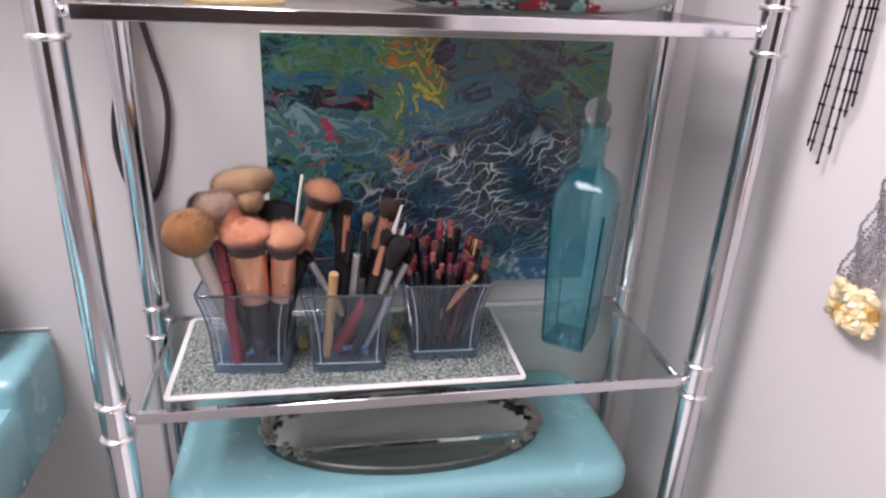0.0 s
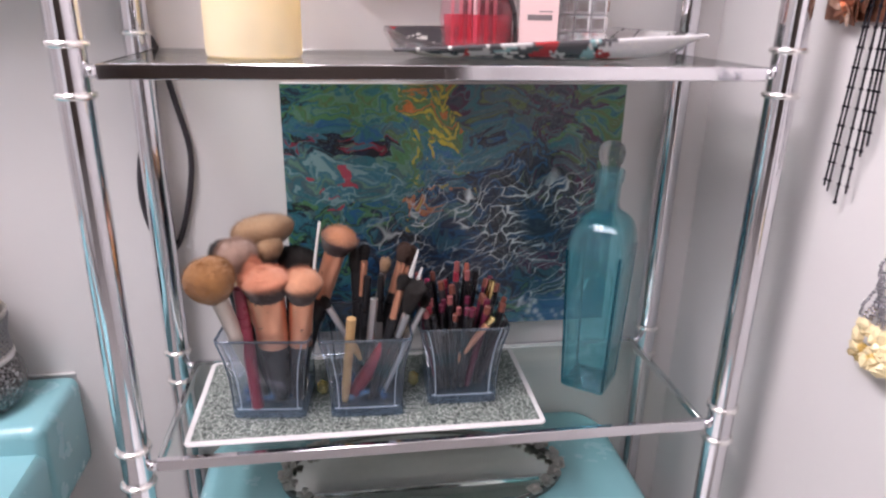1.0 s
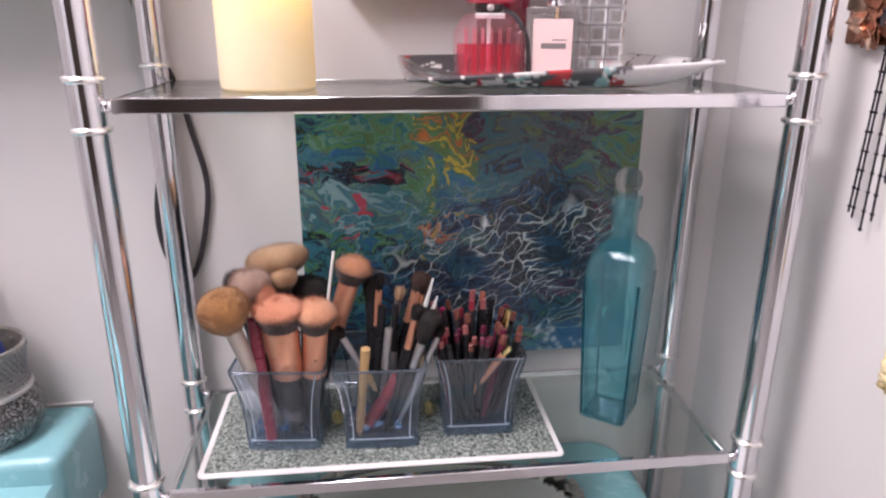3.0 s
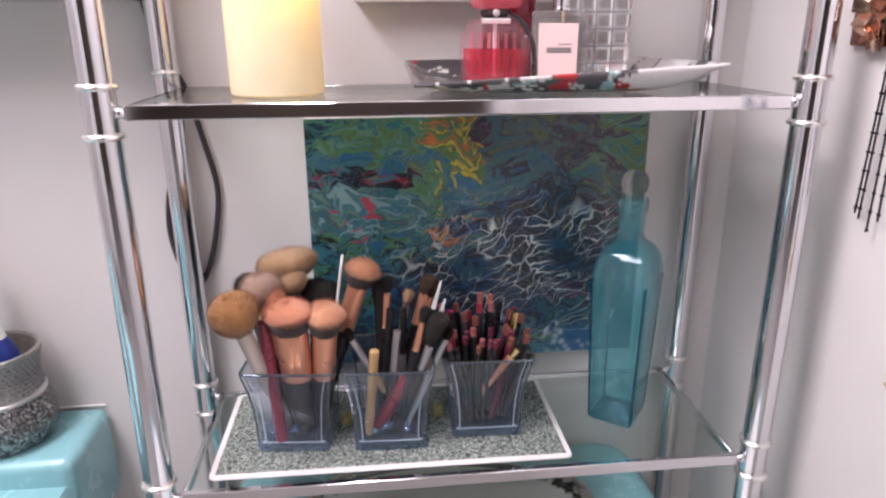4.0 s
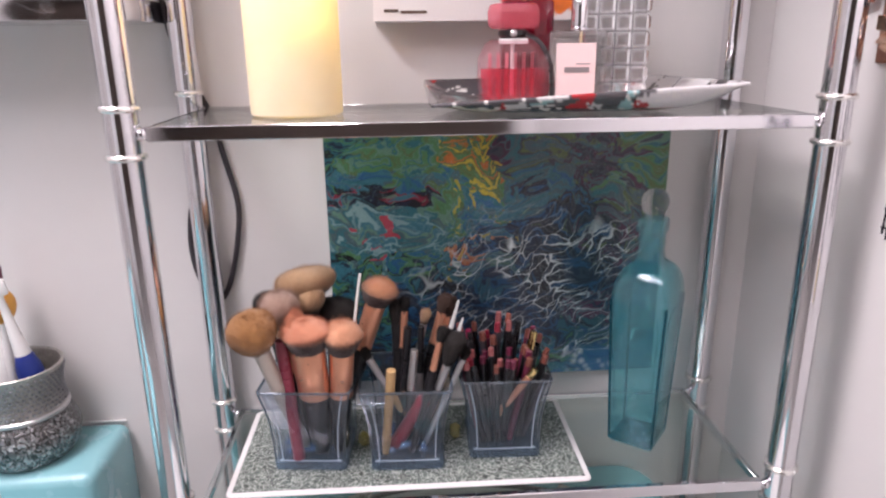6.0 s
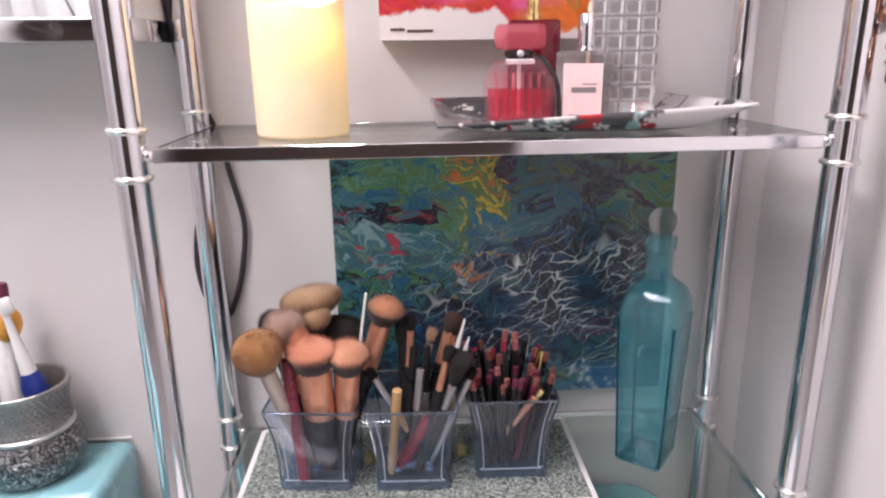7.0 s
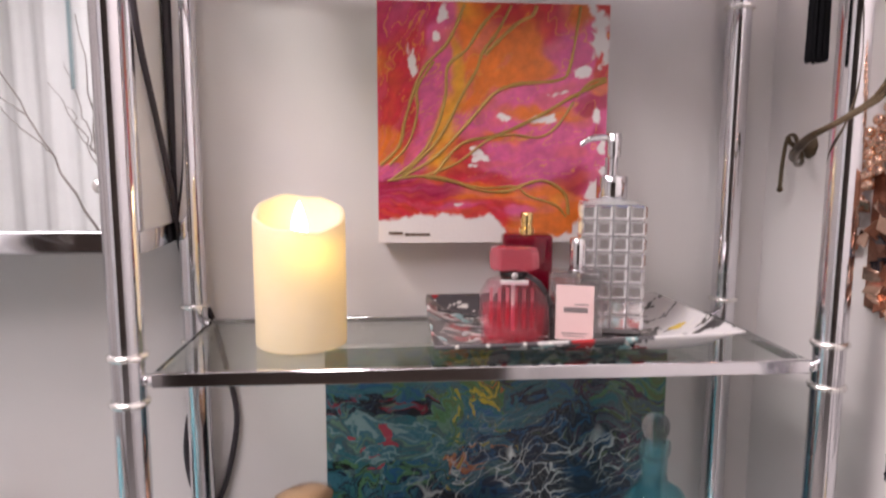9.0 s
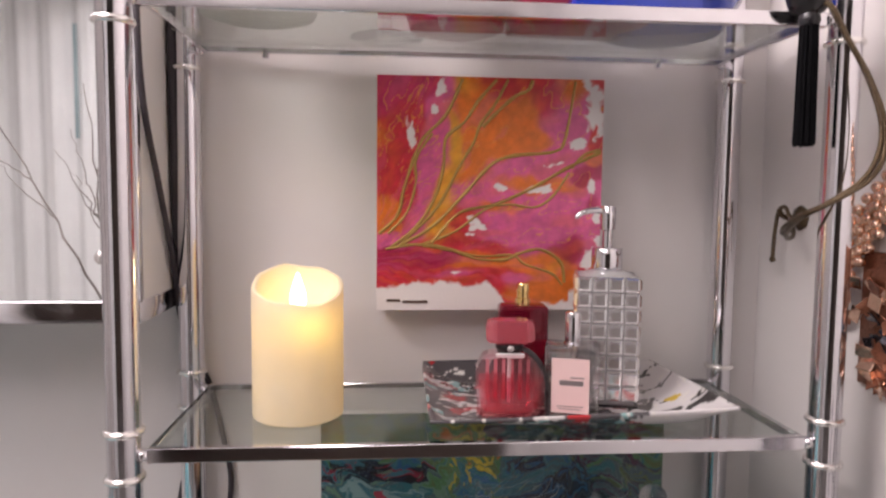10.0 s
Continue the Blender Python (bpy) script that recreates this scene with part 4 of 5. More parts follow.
def hair_head(z0, rf, hw, length, top, sy, seed, n=900, buffing=False):
    """A tuft of hair: a domed body with fine hairs standing out of it. top: how flat its crown is."""
    rnd = random.Random(seed)
    prof = []
    for k in range(15):
        t = k / 14
        if t < top:
            r = rf + (hw - rf) * ((t / top) ** 0.85 if buffing else math.sin(0.5 * math.pi * t / top) ** 0.9)
        else:
            q = (t - top) / (1 - top)
            r = hw * (max(0.0, 1 - q ** 1.25) ** 0.56 if buffing else math.sqrt(max(0.0, 1 - q ** 2.3))) + 0.0003
        prof.append((r, z0 + length * t))
    bm = lathe(prof, 28, sy=sy)
    for v in bm.verts:
        a = math.atan2(v.co.y, v.co.x)
        w = max(0.0, (v.co.z - z0) / length)
        s = 1 + 0.045 * w * math.sin(3 * a + seed) + 0.03 * w * math.sin(7 * a + 2.3 * seed + 5 * w) - 0.02 * w
        v.co.x, v.co.y = v.co.x * s, v.co.y * s
        v.co.z += 0.05 * length * w * math.sin(a + 1.7 * seed) * math.hypot(v.co.x, v.co.y) / hw
    for _ in range(n):
        k = min(13, int(14 * rnd.random() ** 0.55))
        f, a = rnd.random(), rnd.uniform(0, 2 * math.pi)
        r = prof[k][0] + f * (prof[k + 1][0] - prof[k][0])
        z = prof[k][1] + f * (prof[k + 1][1] - prof[k][1])
        p = Vector((r * math.cos(a), sy * r * math.sin(a), z))
        out = Vector((math.cos(a) * (z - z0) * 0.55, math.sin(a) * sy * (z - z0) * 0.55, (z - z0) * 0.75 + 0.003)).normalized()
        out = (out + Vector((rnd.gauss(0, 0.16), rnd.gauss(0, 0.16), rnd.gauss(0, 0.12)))).normalized()
        side = out.orthogonal().normalized() * 0.00028
        b = p - out * 0.003
        bm.faces.new([bm.verts.new(v) for v in (b - side, b + side, p + out * rnd.uniform(0.0008, 0.0040) * (1.6 if rnd.random() < 0.12 else 1.0))])
    return bm


def makeup_brush(label, base, tip, hair, hw, length, rf, ferrule, handle, ferr=0.055, top=0.55, sy=1.0, rh=0.006, seed=1):
    """tip is the crown of the hair."""
    m, total = along(base, tip)
    ob = thing("makeup_brush", label, "brush", "makeup brushes in the vases", m)
    zf = total - length
    part("handle", lathe([(rh * 0.55, 0.0), (rh * 0.8, 0.004), (rh, (zf - ferr) * 0.5), (min(rf, rh * 1.2), zf - ferr)], 16, sy=1.0), handle, ob)
    part("ferrule", lathe([(min(rf, rh * 1.25), zf - ferr - 0.001), (rf * 0.93, zf - ferr + 0.003), (rf * 0.90, zf - ferr + 0.006), (rf * 0.95, zf - ferr + 0.008), (rf, zf - 0.001), (rf * 0.98, zf + 0.001)], 24, sy=sy), ferrule, ob)
    part("bristles", hair_head(zf, rf * 0.96, hw * 1.0, length, top, sy, seed, int(1100 + 100000 * hw), hair in (M_PINKHAIR, M_PEACH, M_SIENNA)), hair, ob)
    return ob


F = FLOOR_Z
makeup_brush("fluffy amber powder brush with a pale handle", (-0.1880, 0.0850, F), (-0.2270, 0.0300, 1.0775), M_AMBER, 0.0235, 0.042, 0.0085, M_CHAMP, M_CHAMP, 0.05, 0.55, 1.0, 0.0072, 3)
makeup_brush("wide tan kabuki brush with a black handle", (-0.1732, 0.1105, F), (-0.1812, 0.1215, 1.0960), M_TAN, 0.0350, 0.034, 0.016, M_BLACK, M_BLACK, 0.05, 0.50, 0.6, 0.009, 4)
makeup_brush("dusty mauve powder brush with a copper ferrule", (-0.1872, 0.0955, F), (-0.2052, 0.0765, 1.0845), M_DUSTY, 0.0205, 0.040, 0.009, M_COPPER, M_BLACK, 0.05, 0.55, 1.0, 0.007, 5)
makeup_brush("small tan rounded brush with a black handle", (-0.1712, 0.1025, F), (-0.1762, 0.1065, 1.0780), M_TAN, 0.0175, 0.028, 0.009, M_BLACK, M_BLACK, 0.04, 0.5, 0.8, 0.006, 6)
makeup_brush("dark brown rounded brush behind the others", (-0.1912, 0.1085, F), (-0.2270, 0.1180, 1.0700), M_DARKHAIR, 0.0160, 0.034, 0.008, M_BLACK, M_BLACK, 0.04, 0.5, 0.9, 0.006, 7)
makeup_brush("pink flat-top buffing brush with wide copper ferrule", (-0.1692, 0.0785, F), (-0.1755, 0.0480, 1.0640), M_PINKHAIR, 0.0255, 0.033, 0.0175, M_COPPER, M_BLACK, 0.058, 0.66, 0.85, 0.0125, 8)
makeup_brush("peach domed buffing brush with copper ferrule", (-0.1512, 0.0785, F), (-0.1375, 0.0480, 1.0620), M_PEACH, 0.0208, 0.036, 0.0125, M_COPPER, M_BLACK, 0.052, 0.58, 1.0, 0.010, 9)
makeup_brush("sienna angled brush leaning with copper ferrule", (-0.1582, 0.1025, F), (-0.0975, 0.0850, 1.0910), M_SIENNA, 0.0215, 0.028, 0.0120, M_COPPER, M_BLACK, 0.052, 0.55, 0.9, 0.009, 10)
makeup_brush("small coral brush behind the buffing brush", (-0.1812, 0.0885, F), (-0.1900, 0.0660, 1.0710), M_PINKHAIR, 0.0120, 0.028, 0.008, M_COPPER, M_BLACK, 0.05, 0.5, 1.0, 0.006, 11)
makeup_brush("black fluffy brush behind the others", (-0.1612, 0.1125, F), (-0.1480, 0.1300, 1.0560), M_DARKHAIR, 0.0230, 0.036, 0.010, M_BLACK, M_BLACK, 0.04, 0.55, 0.9, 0.007, 12)
makeup_brush("slim brush with copper ferrule and dark tip", (-0.0872, 0.0885, F), (-0.0757, 0.0905, 1.0680), M_DARKHAIR, 0.0048, 0.014, 0.0044, M_COPPER, M_BLACK, 0.040, 0.4, 1.0, 0.0042, 13)
makeup_brush("small brown blending brush with copper ferrule", (-0.0772, 0.0985, F), (-0.0307, 0.1005, 1.0660), M_BROWNHAIR, 0.0072, 0.020, 0.0050, M_COPPER, M_BLACK, 0.036, 0.5, 1.0, 0.0042, 14)
makeup_brush("small dark blending brush with copper ferrule", (-0.0712, 0.1025, F), (-0.0242, 0.1065, 1.0600), M_BROWNHAIR, 0.0066, 0.020, 0.0046, M_COPPER, M_BLACK, 0.036, 0.5, 1.0, 0.0042, 15)
makeup_brush("black fan brush with silver ferrule", (-0.0672, 0.0725, F), (-0.0235, 0.0540, 1.0400), M_DARKHAIR, 0.0140, 0.036, 0.0060, M_SILVER, M_BLACK, 0.030, 0.8, 0.75, 0.0050, 16)
makeup_brush("dark brush with copper ferrule leaning on its neighbours", (-0.0732, 0.0645, F), (-0.0372, 0.0585, 1.0460), M_DARKHAIR, 0.0065, 0.014, 0.0050, M_COPPER, M_BLACK, 0.034, 0.5, 0.8, 0.0045, 17)
makeup_brush("slim pointed beige brush with silver ferrule", (-0.0812, 0.1005, F), (-0.0532, 0.0945, 1.0520), M_TAN, 0.0045, 0.016, 0.0036, M_SILVER, M_BLACK, 0.030, 0.5, 1.0, 0.0036, 18)
makeup_brush("slim black liner brush with silver ferrule", (-0.0612, 0.0705, F), (-0.0132, 0.0585, 1.0210), M_DARKHAIR, 0.0035, 0.012, 0.0034, M_SILVER, M_SILVER, 0.034, 0.4, 1.0, 0.0034, 19)
makeup_brush("slim black brush with a dark ferrule", (-0.0852, 0.0945, F), (-0.0852, 0.0895, 1.0660), M_DARKHAIR, 0.0060, 0.026, 0.0055, M_BLACK, M_BLACK, 0.030, 0.5, 0.8, 0.0050, 20)
makeup_brush("slim angled brush with silver ferrule and wooden handle", (-0.0612, 0.0845, F), (-0.1202, 0.0705, 1.0200), M_DARKHAIR, 0.0042, 0.012, 0.0040, M_SILVER, M_WOOD, 0.040, 0.4, 1.0, 0.0040, 21)


def stick(name, label, category, group, base, tip, pieces):
    """A slim rod made of pieces: name, from, to (parts of its length), radii, material."""
    m, total = along(base, tip)
    ob = thing(name, label, category, group, m)
    for nm, a, b, r0, r1, material in pieces:
        part(nm, lathe([(r0 * 0.8, total * a), (r0, total * a + 0.0006), (r1, total * b - 0.0006), (r1 * 0.8, total * b)], 12), material, ob)
    return ob


stick("cosmetic_tube", "slim maroon lacquered tube standing among the brushes", "cosmetic tube", "", (-0.1930, 0.0640, F), (-0.2005, 0.0560, 1.0420), [("tube", 0, 0.7, 0.0065, 0.0065, M_MAROON), ("cap", 0.703, 1, 0.0066, 0.0062, M_MAROON)])
stick("spatula", "thin white plastic stick standing among the brushes", "stick", "", (-0.1512, 0.1005, F), (-0.1202, 0.0805, 1.1000), [("rod", 0, 1, 0.0016, 0.0015, M_WHITE)])
stick("wooden_handle", "pale wooden brush handle standing upside down", "brush", "", (-0.1012, 0.0645, F), (-0.0917, 0.0505, 1.0060), [("tip", 0, 0.2, 0.0035, 0.005, M_WOOD), ("shaft", 0.2, 0.45, 0.0050, 0.0044, M_WOOD), ("handle", 0.45, 1, 0.0046, 0.0050, M_WOOD)])
stick("eyeliner", "black and silver eyeliner pen among the brushes", "eyeliner", "slim pens in the middle vase", (-0.0792, 0.0725, F), (-0.0672, 0.0705, 1.0180), [("barrel", 0, 0.6, 0.0042, 0.0042, M_BLACK), ("cap", 0.6, 1, 0.0045, 0.0042, M_SILVER)])
stick("eyeliner", "grey eyeliner pen among the brushes", "eyeliner", "slim pens in the middle vase", (-0.0852, 0.0785, F), (-0.0732, 0.0825, 1.0380), [("barrel", 0, 0.6, 0.0042, 0.0042, M_BLACK), ("cap", 0.6, 1, 0.0043, 0.0040, M_BLACK)])
stick("eyeliner", "silver eyeliner pen among the brushes", "eyeliner", "slim pens in the middle vase", (-0.0652, 0.0905, F), (-0.0592, 0.0845, 1.0380), [("barrel", 0, 0.6, 0.0038, 0.0038, M_SILVER), ("cap", 0.6, 1, 0.0040, 0.0036, M_BLACK)])
stick("eyeliner", "beige pencil among the brushes", "eyeliner", "slim pens in the middle vase", (-0.0562, 0.0985, F), (-0.0132, 0.1025, 1.0380), [("barrel", 0, 0.8, 0.0038, 0.0038, M_WOOD), ("point", 0.8, 1, 0.0038, 0.0012, M_WHITE)])
stick("eyeliner", "white tipped pen among the brushes", "eyeliner", "slim pens in the middle vase", (-0.0612, 0.1025, F), (-0.0182, 0.0985, 1.0600), [("barrel", 0, 0.8, 0.0030, 0.0030, M_BLACK), ("point", 0.8, 1, 0.0028, 0.0012, M_WHITE)])

M_LIPRED = surface("lip_red", (0.26, 0.02, 0.04), 0.35)
M_LIPPINK = surface("lip_pink", (0.50, 0.03, 0.13), 0.35)
M_LIPROSE = surface("lip_rose", (0.30, 0.09, 0.09), 0.4)
M_LIPBROWN = surface("lip_brown", (0.17, 0.055, 0.04), 0.4)
M_LIPCORAL = surface("lip_coral", (0.34, 0.10, 0.07), 0.35)
stick("lipstick", "slim red lipstick tube lying in the vase", "lipstick", "", (-0.0912, 0.0725, F + 0.004), (-0.0572, 0.0655, 0.9640), [("tube", 0, 0.6, 0.0075, 0.0075, M_LIPRED), ("cap", 0.6, 1, 0.0078, 0.0075, M_LIPRED)])

# lip pencils: a crowd that fans out of the third vase
rnd = random.Random(21)
tones = [(M_LIPRED, "red"), (M_LIPPINK, "hot pink"), (M_LIPROSE, "rose"), (M_LIPBROWN, "brown"), (M_LIPPLUM, "plum"), (M_LIPCORAL, "coral"), (M_LIPBROWN, "brown"), (M_LIPPLUM, "plum"), (M_BLACK, "black"), (M_BLACK, "black"), (M_LIPPLUM, "plum"), (M_LIPROSE, "rose")]
for row in range(5):
    for k in range(8):
        fx, fy = (k - 3.5) / 3.5, (row - 2) / 2
        tone, word = rnd.choice(tones)
        bx, by = VASES[2][0] + 0.022 * fx + rnd.uniform(-0.005, 0.005), VASES[2][1] + 0.022 * fy + rnd.uniform(-0.005, 0.005)
        tx, ty = VASES[2][0] + 0.002 + 0.043 * fx + rnd.uniform(-0.006, 0.006), VASES[2][1] + 0.034 * fy + rnd.uniform(-0.004, 0.004)
        tz = 0.989 + 0.014 * (row / 4) + 0.026 * rnd.random() * (1 - 0.45 * abs(fx)) + (0.006 if row > 2 else 0)
        body = rnd.choice((M_BLACK, M_BLACK, M_BLACK, M_BLACK, M_LIPPLUM, M_BLACKRUB))
        r = rnd.uniform(0.0032, 0.0040)
        stick("lip_pencil", f"slim {word} tipped lip pencil in the glass vase", "lip pencil", "lip pencils in the third vase", (bx, by, F + rnd.uniform(0, 0.004)), (tx, ty, tz),
              [("barrel", 0, 0.91, r, r, body), ("end", 0.91, 1, r * 1.02, r * 0.9, tone)])
stick("lip_pencil", "gold pencil leaning across the front of the vase", "lip pencil", "lip pencils in the third vase", (0.0208, 0.0755, 0.9330), (0.0568, 0.0525, 0.9980), [("barrel", 0, 0.85, 0.0036, 0.0036, M_COPPER), ("end", 0.85, 1, 0.0038, 0.0040, M_GOLD)])
stick("lip_pencil", "gold capped pencil standing at the back of the vase", "lip pencil", "lip pencils in the third vase", (0.0448, 0.1025, F), (0.0648, 0.1005, 1.0200), [("barrel", 0, 0.75, 0.0042, 0.0042, M_BLACK), ("end", 0.75, 1, 0.0044, 0.0042, M_GOLD)])

for (vx, vy, _), n in zip(VASES[:2], (26, 26)):
    bm = bmesh.new()
    for k in range(n):
        ball(vx + rnd.uniform(-0.029, 0.029), vy + rnd.uniform(-0.029, 0.029), F + 0.0035 + rnd.uniform(0, 0.007), rnd.uniform(0.0035, 0.0055), 2, bm, 1, 1, 0.7)
    tagged(part("glass_pebbles", bm, M_BLUEGEM, None, "blue glass pebbles at the bottom of the vase"), "", "pebbles", kind="stuff")
for gx, gy in ((-0.1262, 0.096), (-0.0227, 0.103)):
    gem = thing("crystal_gem", "small yellow faceted crystal between the glass vases", "crystal", "yellow crystals on the placemat", pose(gx, gy, MAT_Z))
    bm = bmesh.new()
    bmesh.ops.create_icosphere(bm, subdivisions=1, radius=0.009, matrix=Matrix.LocRotScale((0, 0, 0.0105), None, (0.8, 0.8, 1.2)))
    part("stone", bm, M_GEM, gem, smooth=False)

bottle = thing("glass_bottle", "tall aqua glass bottle with round clear stopper on the shelf", "bottle", m=pose(0.1880, 0.0967, S1, 0, 0, -38.5))


def bottle_ring(k, z, c, inset=0.0, r=0.0):
    """Between the oblong body (k = its swell) and the round neck (r)."""
    hx, hy = 0.0260 * k - inset, 0.0275 * k - inset
    sq = rounded_square(hx, c, z, 6, hy)
    if not r:
        return sq
    n = len(sq)
    out = []
    for x, y, zz in sq:
        a = math.atan2(y / hy, x / hx)
        out.append((r * math.cos(a), r * math.sin(a), zz))
    return out


def blend(a, b, t):
    return [tuple(p + (q - p) * t for p, q in zip(u, v)) for u, v in zip(a, b)]


def bottle_skin(inset):
    rows = [bottle_ring(0.93, 0.0 + inset * 2, 0.004, inset), bottle_ring(0.99, 0.003 + inset * 2, 0.004, inset), bottle_ring(1.0, 0.006 + inset * 2, 0.004, inset), bottle_ring(1.10, 0.09, 0.0045, inset), bottle_ring(1.21, 0.170, 0.006, inset)]
    rn = 0.0145 - inset
    for t, z in ((0.03, 0.181), (0.11, 0.191), (0.26, 0.2000), (0.48, 0.2070), (0.76, 0.2118), (0.95, 0.2155), (1.0, 0.222), (1.0, 0.244)):
        rows.append(blend(bottle_ring(1.20, z, 0.006, inset), bottle_ring(1.20, z, 0.006, inset, rn), t))
    return rows


skin = bottle_skin(0.0)
lip = [[(x * k, y * k, z) for x, y, _ in bottle_ring(1.2, 0, 0.006, 0, 0.0145)] for k, z in ((1.16, 0.2445), (1.20, 0.247), (1.20, 0.257), (1.12, 0.2595))]
core = [[(x, y, z) for x, y, z in r] for r in bottle_skin(0.0026)][::-1]
top_in = [[(x * 0.8, y * 0.8, 0.2595) for x, y, _ in bottle_ring(1.2, 0, 0.006, 0, 0.0145)]]
part("vessel", loft(skin + lip + top_in + core), M_BOTTLE, bottle)
for sx, sy in ((1, 1), (-1, 1), (-1, -1), (1, -1)):
    part("corner_edge", tube([(sx * (0.0260 * k - 0.0018), sy * (0.0275 * k - 0.0018), z) for k, z in ((0.99, 0.004), (1.10, 0.09), (1.20, 0.172))], 0.0017, 8), M_BOTTLEEDGE, bottle, "thick darker glass corner")
part("base_block", loft([rounded_square(0.0237 * k, 0.004, z, 5, 0.0252 * k) for k, z in ((0.98, 0.001), (1.0, 0.003), (1.0, 0.0055))]), M_BOTTLEEDGE, bottle)
for turn_by, half in ((0, (0.0275, 0.0262)), (90, (0.0260, 0.0277))):
    depth, wide = half
    loop = [(sx * (wide * k - 0.0075), -depth * k - 0.0001, z) for sx, k, z in
            ((-1, 1.005, 0.018), (-1, 1.10, 0.090), (-1, 1.175, 0.150), (-0.55, 1.19, 0.163), (0, 1.20, 0.167), (0.55, 1.19, 0.163), (1, 1.175, 0.150), (1, 1.10, 0.090), (1, 1.005, 0.018), (0.5, 1.0, 0.0135), (-0.5, 1.0, 0.0135))]
    ridge = part("panel_ridge", tube(smooth_path(loop + loop[:1], 3), 0.0006, 6), M_BOTTLE, bottle, "faint moulded panel edge")
    ridge.matrix_basis = pose(0, 0, 0, 0, 0, turn_by)
part("stopper", lathe([(0.0085, 0.240), (0.0095, 0.2600), (0.0110, 0.2610), (0.0100, 0.2640), (0.0125, 0.2675), (0.0142, 0.2745), (0.0142, 0.2800), (0.0120, 0.2860), (0.0070, 0.2895), (0.0015, 0.2905)], 24), M_THICK, bottle, "round clear glass stopper")

# ---- middle glass shelf: candle, plate with bottles ----
candle = thing("led_candle", "ivory wax pillar candle with glowing flame and slanted rim", "candle", m=pose(-0.1720, 0.0900, S2))
SEG = 56


def rim(a):
    return 0.127 + 0.0148 * math.sin(a) - 0.0025 * math.cos(a) + 0.0014 * math.sin(3 * a + 0.6) + 0.0008 * math.sin(7 * a)


def wax_ring(r, f):
    return [(r * math.cos(a), r * math.sin(a), f(a)) for a in (2 * math.pi * i / SEG for i in range(SEG))]


outer = [wax_ring(0.0405, lambda a: 0.0), wax_ring(0.0428, lambda a: 0.0015)] + [wax_ring(0.0432, lambda a, q=q: 0.004 + (rim(a) - 0.007) * q) for q in (0.0, 0.2, 0.4, 0.6, 0.8, 1.0)]
outer += [wax_ring(0.0420, lambda a: rim(a) - 0.0006), wax_ring(0.0400, lambda a: rim(a)), wax_ring(0.0380, lambda a: rim(a) - 0.0012), wax_ring(0.0368, lambda a: rim(a) - 0.005), wax_ring(0.0355, lambda a: 0.102), wax_ring(0.030, lambda a: 0.0995), wax_ring(0.012, lambda a: 0.098), wax_ring(0.002, lambda a: 0.098)]
part("wax_body", loft(outer), M_WAX, candle)
part("flame", lathe([(0.0016, 0.0985), (0.0060, 0.104), (0.0078, 0.110), (0.0070, 0.118), (0.0040, 0.128), (0.0008, 0.137)], 20, sy=0.45), M_FLAME, candle, "flat glowing flame tip")


def plate_paint(u, v):
    x, y = u * 1.6, v
    wx, wy = x + 0.10 * fbm(x, y, 4, 3, 2.0), y + 0.10 * fbm(x, y, 4, 3, 9.0)
    n1, n2 = fbm(wx * 0.6 + wy * 0.4, wy * 2.0 - wx * 0.5, 5, 3, 3.3), fbm(wx, wy, 7, 2, 12.0)
    leftness = max(0.0, min(1.0, (0.80 - u) * 3.0))
    c = (0.66, 0.64, 0.64) if leftness < 0.35 + 0.5 * n2 else (0.075, 0.07, 0.075)
    if n1 > 0.30:
        c = (0.03, 0.028, 0.03) if leftness < 0.5 else (0.55, 0.53, 0.52)
    if n2 > 0.32 and leftness > 0.2:
        c = (0.40, 0.025, 0.03)
    if fbm(wx, wy, 6, 2, 40.0) > 0.42 and leftness > 0.3:
        c = (0.25, 0.42, 0.42)
    if abs(fbm(wx * 0.5, wy * 2.2, 8, 2, 44.0)) < 0.035:
        c = (0.70, 0.68, 0.64)
    if (u - 0.77) ** 2 * 6 + (v - 0.16) ** 2 * 10 < 0.03 + 0.03 * n2:
        c = (0.38, 0.03, 0.03)
    for uu, vv, ln, th in ((0.74, 0.80, 0.09, 0.03), (0.76, 0.60, 0.10, 0.045), (0.80, 0.42, 0.09, 0.05), (0.84, 0.70, 0.06, 0.02)):
        if abs(u - uu) < ln and abs(v - vv - 0.9 * (u - uu) - 0.03 * math.sin(u * 60)) < th * (1 - abs(u - uu) / ln):
            c = (0.03, 0.028, 0.03)
    if (u - 0.92) ** 2 + (v - 0.45) ** 2 < 0.0009:
        c = (0.6, 0.42, 0.05)
    return c, 0


plate = thing("serving_plate", "upcurved white glass plate with black, red and teal brush strokes", "plate")
NX, NY = 110, 66
CORNERS = (Vector((-0.048, 0.026, S2 + 0.0120)), Vector((0.226, 0.003, S2 + 0.0280)), Vector((0.216, 0.184, S2 + 0.0270)), Vector((-0.046, 0.196, S2 + 0.0250)))
verts, faces, cols = [], [], []
for j in range(NY + 1):
    for i in range(NX + 1):
        u, v = i / NX, j / NY
        p = CORNERS[0] * (1 - u) * (1 - v) + CORNERS[1] * u * (1 - v) + CORNERS[2] * u * v + CORNERS[3] * (1 - u) * v
        f = (1 - (2 * u - 1) ** 6) * (1 - (2 * v - 1) ** 6)
        z = p.z * (1 - f) + (S2 + 0.0032) * f
        verts.append((p.x, p.y + 0.006 * math.sin(math.pi * u) * (1 if v > 0.5 else -0.3), z))
        cols.extend((*plate_paint(u, v)[0], 1.0))
for j in range(NY):
    for i in range(NX):
        a = j * (NX + 1) + i
        faces.append((a, a + 1, a + NX + 2, a + NX + 1))
